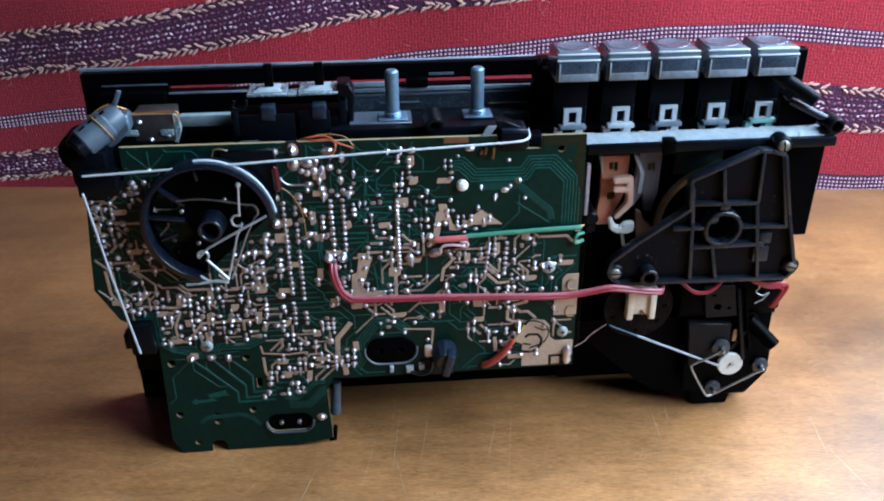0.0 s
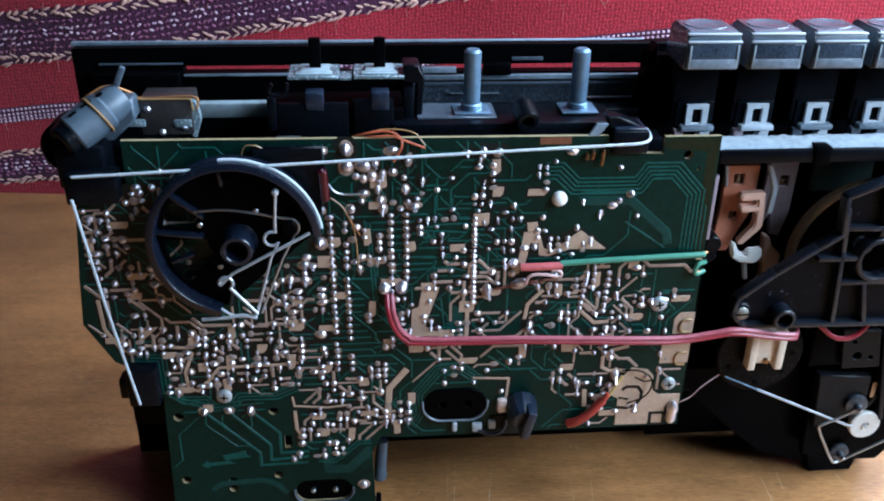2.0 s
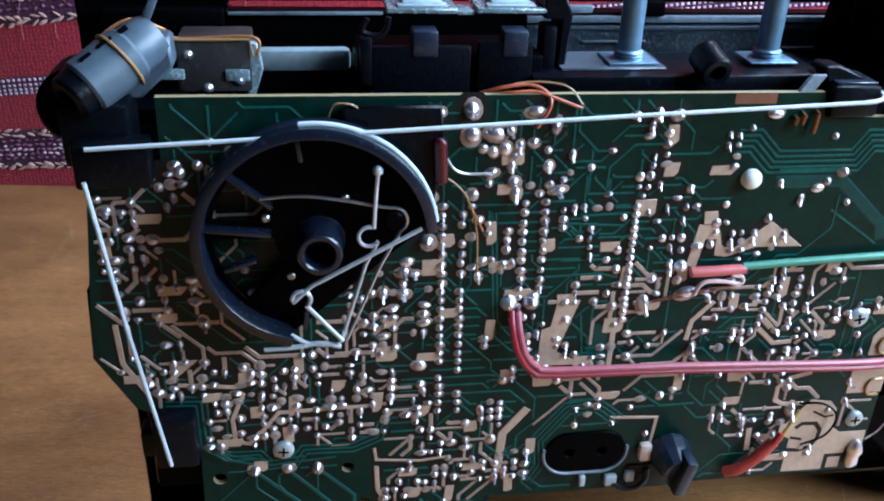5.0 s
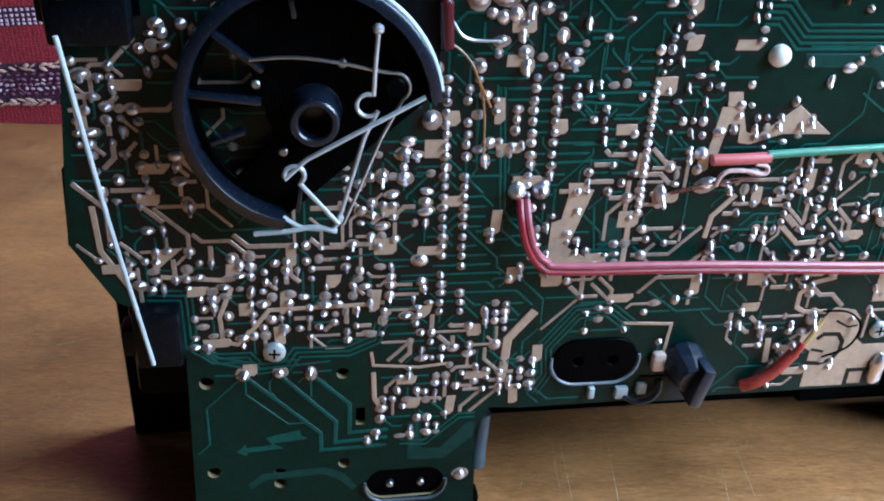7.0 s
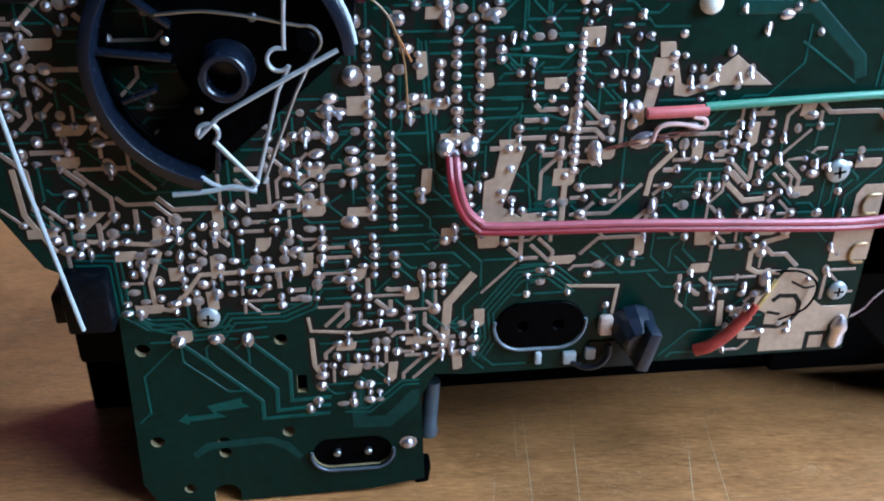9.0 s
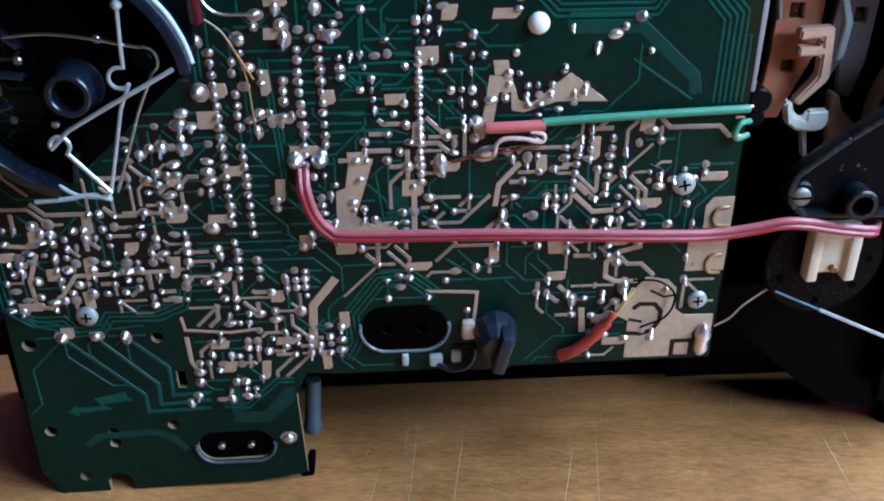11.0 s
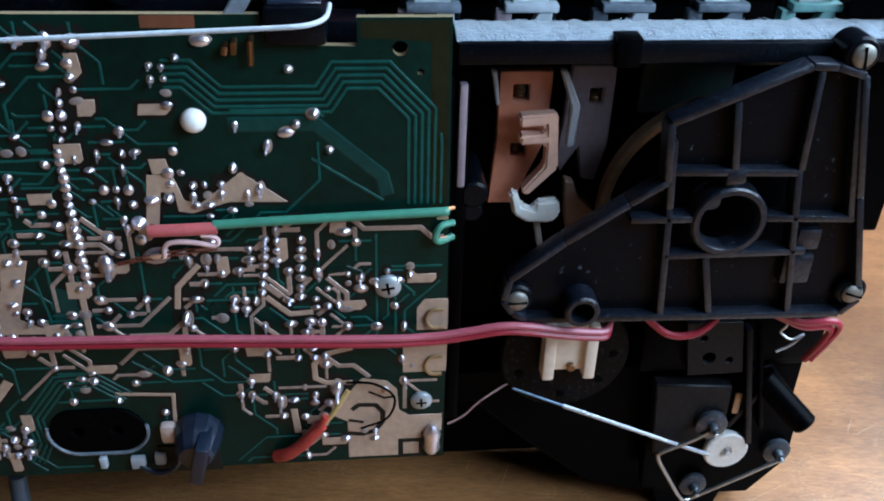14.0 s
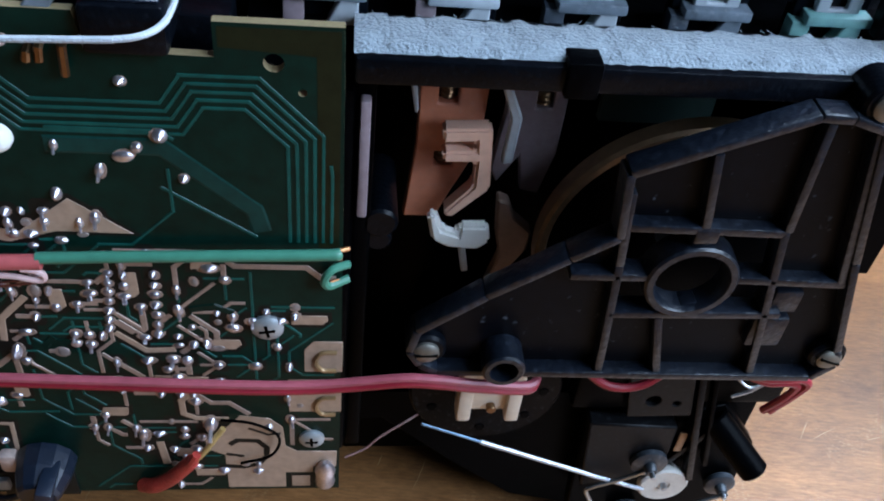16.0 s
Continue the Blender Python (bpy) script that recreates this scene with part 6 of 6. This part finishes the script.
part("white_hook", Geo().plate([(92.8, 98.6), (94.4, 99.2), (95.8, 95.4), (98.6, 94.4), (98.8, 96.4), (103.8, 96.6), (104.4, 93.0), (102.4, 91.0), (97.0, 91.4), (94.0, 93.2)], 13, 15.6).rounded(0.6, 2), WHITE, radio, "white curved hook")
part("hook_stem", Geo().bar((99, 94), (101, 84), 1.3, (15, 17), 0.3), PALE_PLASTIC, radio)
part("thin_lever", Geo().plate([(102.4, 124.5), (103.8, 124.5), (107.2, 116.6), (106.8, 107.6), (105.0, 107.2), (105.4, 116.2)][::-1], 17, 19).rounded(0.3), PALE_PLASTIC, radio, "thin pale bent lever")
part("thin_lever", Geo().plate([(88.2, 124.5), (89.4, 124.5), (90.2, 117.4), (89.6, 116.8)][::-1], 17, 19).rounded(0.25), PALE_PLASTIC, radio)
part("mauve_plate", Geo().plate([(106.6, 123), (116.2, 123), (116.0, 104.6), (114.0, 95.6), (110.6, 96.4), (109.4, 104), (106.0, 98), (104.6, 101)][::-1], 24, 26, [[(110.8, 114.2), (113.8, 114.2), (113.8, 117.8), (110.8, 117.8)]]).rounded(0.3), MAUVE, radio, "mauve-grey lever plate")
part("lower_lever", Geo().plate([(105.4, 99.6), (107.6, 98.8), (109.0, 95.4), (112.6, 92.0), (112.2, 87.6), (110.2, 84.0), (107.8, 77.0), (105.6, 78.0), (107.4, 86.0), (106.2, 91.0)][::-1], 17, 20).rounded(0.4), LEVER_BROWN, radio, "brownish nylon lever end")
part("return_spring", Geo().lathe((112.4, 26.4, 113.6), (0, 0, 1), [(0, 1.2), (0.5, 1.5), (1.0, 1.2), (1.5, 1.5), (2.0, 1.2), (2.5, 1.5), (3.0, 1.2)], 12), BRASS, radio, "small copper-coloured return spring")
part("green_plate", Geo().box(122, 142, 24, 26, 112, 128, 0.4), GREEN_DARK, radio, "dark green plate in shade")
part("pale_corner_plate", Geo().box(140.5, 151, 20, 22, 124, 129.5, 0.4), GREEN_DARK, radio)
part("edge_strip", Geo().box(80.6, 82.2, 6, 12, 104, 126, 0.4), MAUVE, radio)
part("dusty_post", Geo().cyl((84.6, 8, 101), (84.6, 24, 101), 3.0, 14, 0.5).cyl((84.4, 9, 96.6), (84.4, 24, 96.6), 2.4, 12, 0.4), BLACK_DUSTY_SHEEN, radio, "dusty black post")

# flywheel behind the bracket
fw = part("flywheel", Geo().lathe((137.5, 13.5, 95.6), (0, -1, 0), [(0, 23.6), (0, 25.0), (0.6, 25.8), (3.6, 25.8), (4.2, 25.2), (4.2, 24.2), (3.4, 23.8), (0, 23.6)], 64, cap0=False, cap1=False), FLYWHEEL, radio, "brown metal flywheel rim behind the bracket")
part("face", Geo().lathe((137.5, 13.5, 95.6), (0, -1, 0), [(0, 23.7), (2.0, 23.7), (2.2, 23.2), (2.0, 4)], 48), BLACK, fw)

# ribbed bracket
BRACKET = [(90.2, 82.4), (91.2, 87.4), (101.8, 96.0), (113.9, 104.6), (120.8, 109.2), (119.6, 121.6), (144.4, 132.6), (149.4, 132.4), (155.0, 130.6), (161.0, 104.9), (166.6, 83.5), (167.6, 80), (164.0, 76.2), (95.2, 77.2), (92.2, 79)]
br = part("bracket", Geo().plate(BRACKET[::-1], -0.6, 1.2, [[(123.6, 92.6), (123.0, 110.4), (146.6, 110.2), (149.8, 92.8)]]).rounded(0.3), BRACKET_SKY_TINT, radio, "dusty black ribbed bearing bracket")
for (a, b) in zip(BRACKET, BRACKET[1:] + BRACKET[:1]):
    part("rim_rib", Geo().bar(a, b, 1.5, (-3.6, 0.8), 0.35), RIB_SHEEN, br)
for a, b in (((122.0, 111.2), (147.4, 110.6)), ((122.6, 92.0), (152.8, 92.3)), ((120.8, 118.0), (122.2, 103)), ((122.2, 103), (124.2, 76.6)), ((147.0, 111), (152.4, 77)), ((131.8, 125.6), (134, 111.4)), ((146.6, 131.6), (147.4, 111)),
             ((154.2, 131), (160.6, 100)), ((131.6, 91.5), (134.9, 77)), ((114.6, 100.7), (127.4, 100.6)), ((142.6, 100.5), (161.6, 99.8))):
    part("rib", Geo().bar(a, b, 1.5, (-3.2, 1.0), 0.35), RIB_SHEEN, br)
part("bearing_ring", Geo().lathe((134.9, 1, 99.9), (0, -1, 0), [(0, 8.0), (4.2, 7.8), (4.6, 7.4), (4.6, 6.4), (4.2, 6.1), (0, 6.1)], 32, cap0=False, cap1=False), RIB_SHEEN, br, "round bearing collar")
part("bearing_pin", Geo().lathe((133.4, 3.0, 101.0), (0.05, 1, -0.05), [(0, 0.6), (0.5, 1.9), (2.4, 2.3), (5, 2.3)], 16), GREY_LIGHT, br, "dull grey bearing pin")
part("bearing_web", Geo().bar((134.0, 110.6), (134.4, 107.0), 3.0, (-2.4, 0.8), 0.3).bar((136.8, 92.6), (136.2, 94.4), 2.6, (-2.4, 0.8), 0.3).bar((123.4, 100.6), (127.6, 100.4), 1.6, (-2.8, 0.8), 0.3).bar((142.4, 100.3), (148.4, 100.2), 1.6, (-2.8, 0.8), 0.3), RIB_SHEEN, br)
part("lug", Geo().box(132.5, 136.5, -3.4, 1, 108.4, 111.4, 0.5).box(135.2, 138, -3.4, 1, 91.6, 93.6, 0.4), RIB_SHEEN, br)
part("tube_boss", Geo().cyl((106.4, -6.2, 80.6), (106.4, 1, 80.6), 3.7, 24, 0.4, hole=2.5, depth=5), RIB_SHEEN, br, "hollow black boss")
part("edge_tab", Geo().box(149, 155.5, -2.6, 2, 84, 91, 0.6).box(151, 156, -2, 2, 92, 97, 0.5), RIB_SHEEN, br)
for x, z in ((93.1, 81.9), (153.6, 134.4), (166.0, 81.2)):
    part("screw_boss", Geo().cyl((x, -2.6, z), (x, 4, z), 3.5, 22, 0.5), BLACK_DUSTY_SHEEN, br)
    cross_screw(x, z, 2.3, br, y=-2.6, slot=True, mat=SCREW_OLD)

# motor pulley with its white clip
mp = part("motor_plate", Geo().lathe((107.4, 10, 59.2), (0, -1, 0), [(0, 15.2), (2.6, 15.2), (3.2, 14.7), (3.2, 4)], 44), MOTOR, radio, "dark round motor plate")
for a in (0, 60, 130, 205, 270, 320):
    part("plate_hole", Geo().cyl((107.4 + 11.5 * math.cos(radians(a)), 6.6, 59.2 + 11.5 * math.sin(radians(a))), (107.4 + 11.5 * math.cos(radians(a)), 7.6, 59.2 + 11.5 * math.sin(radians(a))), 1.1, 10, 0.1), BLACK, mp)
cl = part("clip", Geo().box(101.3, 104.0, 2.0, 6.4, 55.8, 71, 0.5).box(110.8, 113.5, 2.0, 6.4, 55.8, 71, 0.5).box(103.6, 111.2, 3.6, 6.2, 57.6, 71, 0.4).box(103.8, 111, 2.4, 4, 67.5, 71, 0.4), CREAM, radio, "cream plastic motor clip")
part("shaft", Geo().cyl((107.9, 2.2, 59.0), (107.9, 6, 59.0), 0.95, 12, 0.2), BRASS, cl)
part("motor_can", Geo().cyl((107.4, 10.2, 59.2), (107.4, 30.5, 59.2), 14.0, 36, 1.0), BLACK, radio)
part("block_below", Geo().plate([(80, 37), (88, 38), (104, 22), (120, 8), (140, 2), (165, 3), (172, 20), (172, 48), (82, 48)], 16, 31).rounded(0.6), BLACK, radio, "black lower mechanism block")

# lower plate with small pulleys
LOWER = [(131.0, 49.0), (150.4, 48.4), (160, 52), (170.8, 37.6), (171.0, 19.4), (162.4, 8.0), (148, 8.2), (133.0, 11.6), (132.2, 20)]
lp = part("lower_plate", Geo().plate(LOWER[::-1], 9.5, 13).rounded(0.4), BLACK, radio, "black lower mechanism plate resting on the table")
part("raised_plate", Geo().plate([(130.2, 50.0), (149.4, 48.6), (150, 33), (132.6, 27)][::-1], 5.8, 9.5).rounded(0.4), PLATE_GREY, lp)
part("foot_rib", Geo().plate([(136, 11), (158, 8), (156, 0), (140, 0)], 13, 22).rounded(0.5), BLACK, lp)
wp = part("pulley", Geo().lathe((151.6, 9.4, 27.4), (0, -1, 0), [(0, 4), (2, 4), (2.2, 5.6), (3.6, 5.7), (4.0, 5.3), (3.9, 1.6), (3.5, 1.4)], 32), PULLEY_WHITE, radio, "white plastic tape pulley")
part("axle", Geo().cyl((151.6, 4.4, 27.4), (151.6, 8, 27.4), 0.7, 10, 0.15), STEEL, wp)
for x, z, r in ((145.5, 37.6, 4.0), (166.4, 24.4, 3.6), (146, 13.6, 3.6)):
    back = 6.4 if z > 30 and x < 150 else 9.6
    gp = part("pulley", Geo().lathe((x, back, z), (0, -1, 0), [(0, r * 0.6), (1, r), (2.2, r), (2.6, r * 0.8), (2.6, 1.4), (4.0, 1.3), (4.4, 1.0)], 26), PULLEY_DARK, radio, "small dark grey pulley")
    part("axle", Geo().cyl((x, back - 5.8, z), (x, back - 2.6, z), 0.6, 8, 0.1), STEEL, gp)
part("wire_spring", Geo().tube([(95.0, 4, 52.4), (107.9, 4, 46.2)], 0.3, 8), SHAFT_STEEL, radio, "thin dull wire")
part("wire_spring", Geo().tube([(107.5, 4, 46.4), (126, 4, 37.6), (134.7, 4, 33.4), (146.4, 4.4, 27.8)], 0.5, 8), BRIGHT_STEEL, radio, "bright straight wire")
part("wire_spring", Geo().tube(spline([(146.5, 3.4, 37.5), (140, 3.6, 33), (134.2, 3.4, 30.4), (133.2, 3.4, 28.4), (137.2, 3.6, 20.6), (142, 4.2, 12.5), (144.6, 5, 11.5)], 5), 0.5, 8), STEEL, radio, "bent steel wire spring")
part("wire_spring", Geo().tube([(144.6, 5, 11.5), (156, 5, 18), (167.5, 5, 24.6)], 0.5, 8), STEEL, radio, "steel wire spring")
part("black_peg", Geo().cyl((167.4, 0.5, 39.8), (158, 9, 48.4), 3.1, 22, 0.5, hole=1.1, depth=2), BLACK, radio, "black slanted peg")
part("brass_tongue", Geo().box(151.0, 152.8, 6.6, 7.2, 39, 45.5, 0.2), FLYWHEEL, radio, "small brass tongue")
part("hole_plate", Geo().plate([(134.6, 68.2), (148.0, 68.0), (150.8, 53.0), (137.2, 52.6)], 5.6, 7.2, [ring(141.6, 57.8, 1.6, 12), ring(146.6, 57.0, 0.9, 10), ring(139.4, 63.6, 0.9, 10)]).rounded(0.2), PLATE_GREY, radio, "dark plate with round holes")
part("upright_slat", Geo().bar((149.6, 66.0), (156.8, 30.0), 1.5, (5.0, 8.8), 0.3), BLACK_DUSTY_SHEEN, radio, "black upright slat")
part("upright_slat", Geo().bar((152.8, 66.0), (159.6, 34.0), 1.1, (6.0, 8.8), 0.3), BLACK, radio, "black upright slat")
part("cross_lever", Geo().bar((151, 34), (160, 49), 1.6, (7, 9.4), 0.3), BLACK_DUSTY_SHEEN, radio)
part("bare_lead", Geo().tube(spline([(157, 6, 70), (158.4, 5.4, 67), (157.6, 6, 64.5), (160, 5, 63), (163, 5.4, 64), (161, 6, 60.6), (158, 6.4, 58.4)], 6), 0.32, 6), BRIGHT_STEEL, radio, "thin bare silver lead")
part("head_block", Geo().box(150, 170, 8, 16, 54, 77, 1.0).box(126, 148, 8, 15, 52, 76, 1.0), BLACK, radio, "black block under the bracket")
for pts in ([(122, 1.2, 74.4), (128.0, 0.2, 69.6), (134, 0.2, 69.2), (138.4, 1.0, 72.0), (140, 2, 75)], [(152, 1.6, 73.6), (158.8, 0.6, 71.2), (165.6, 0.6, 71.2), (168.0, 0.8, 69.4), (166.8, 1.4, 65.0), (164.4, 2.4, 59.0)], [(153, 2, 72.4), (159.4, 1, 69.8), (164.4, 1.0, 69.6), (166.4, 1.2, 68.0), (165.2, 1.8, 63.4), (163.4, 3, 58.4)]):
    part("red_wire", Geo().tube(spline(pts, 6), 0.85, 8), RED_WIRE, radio, "red wire loop under the bracket")
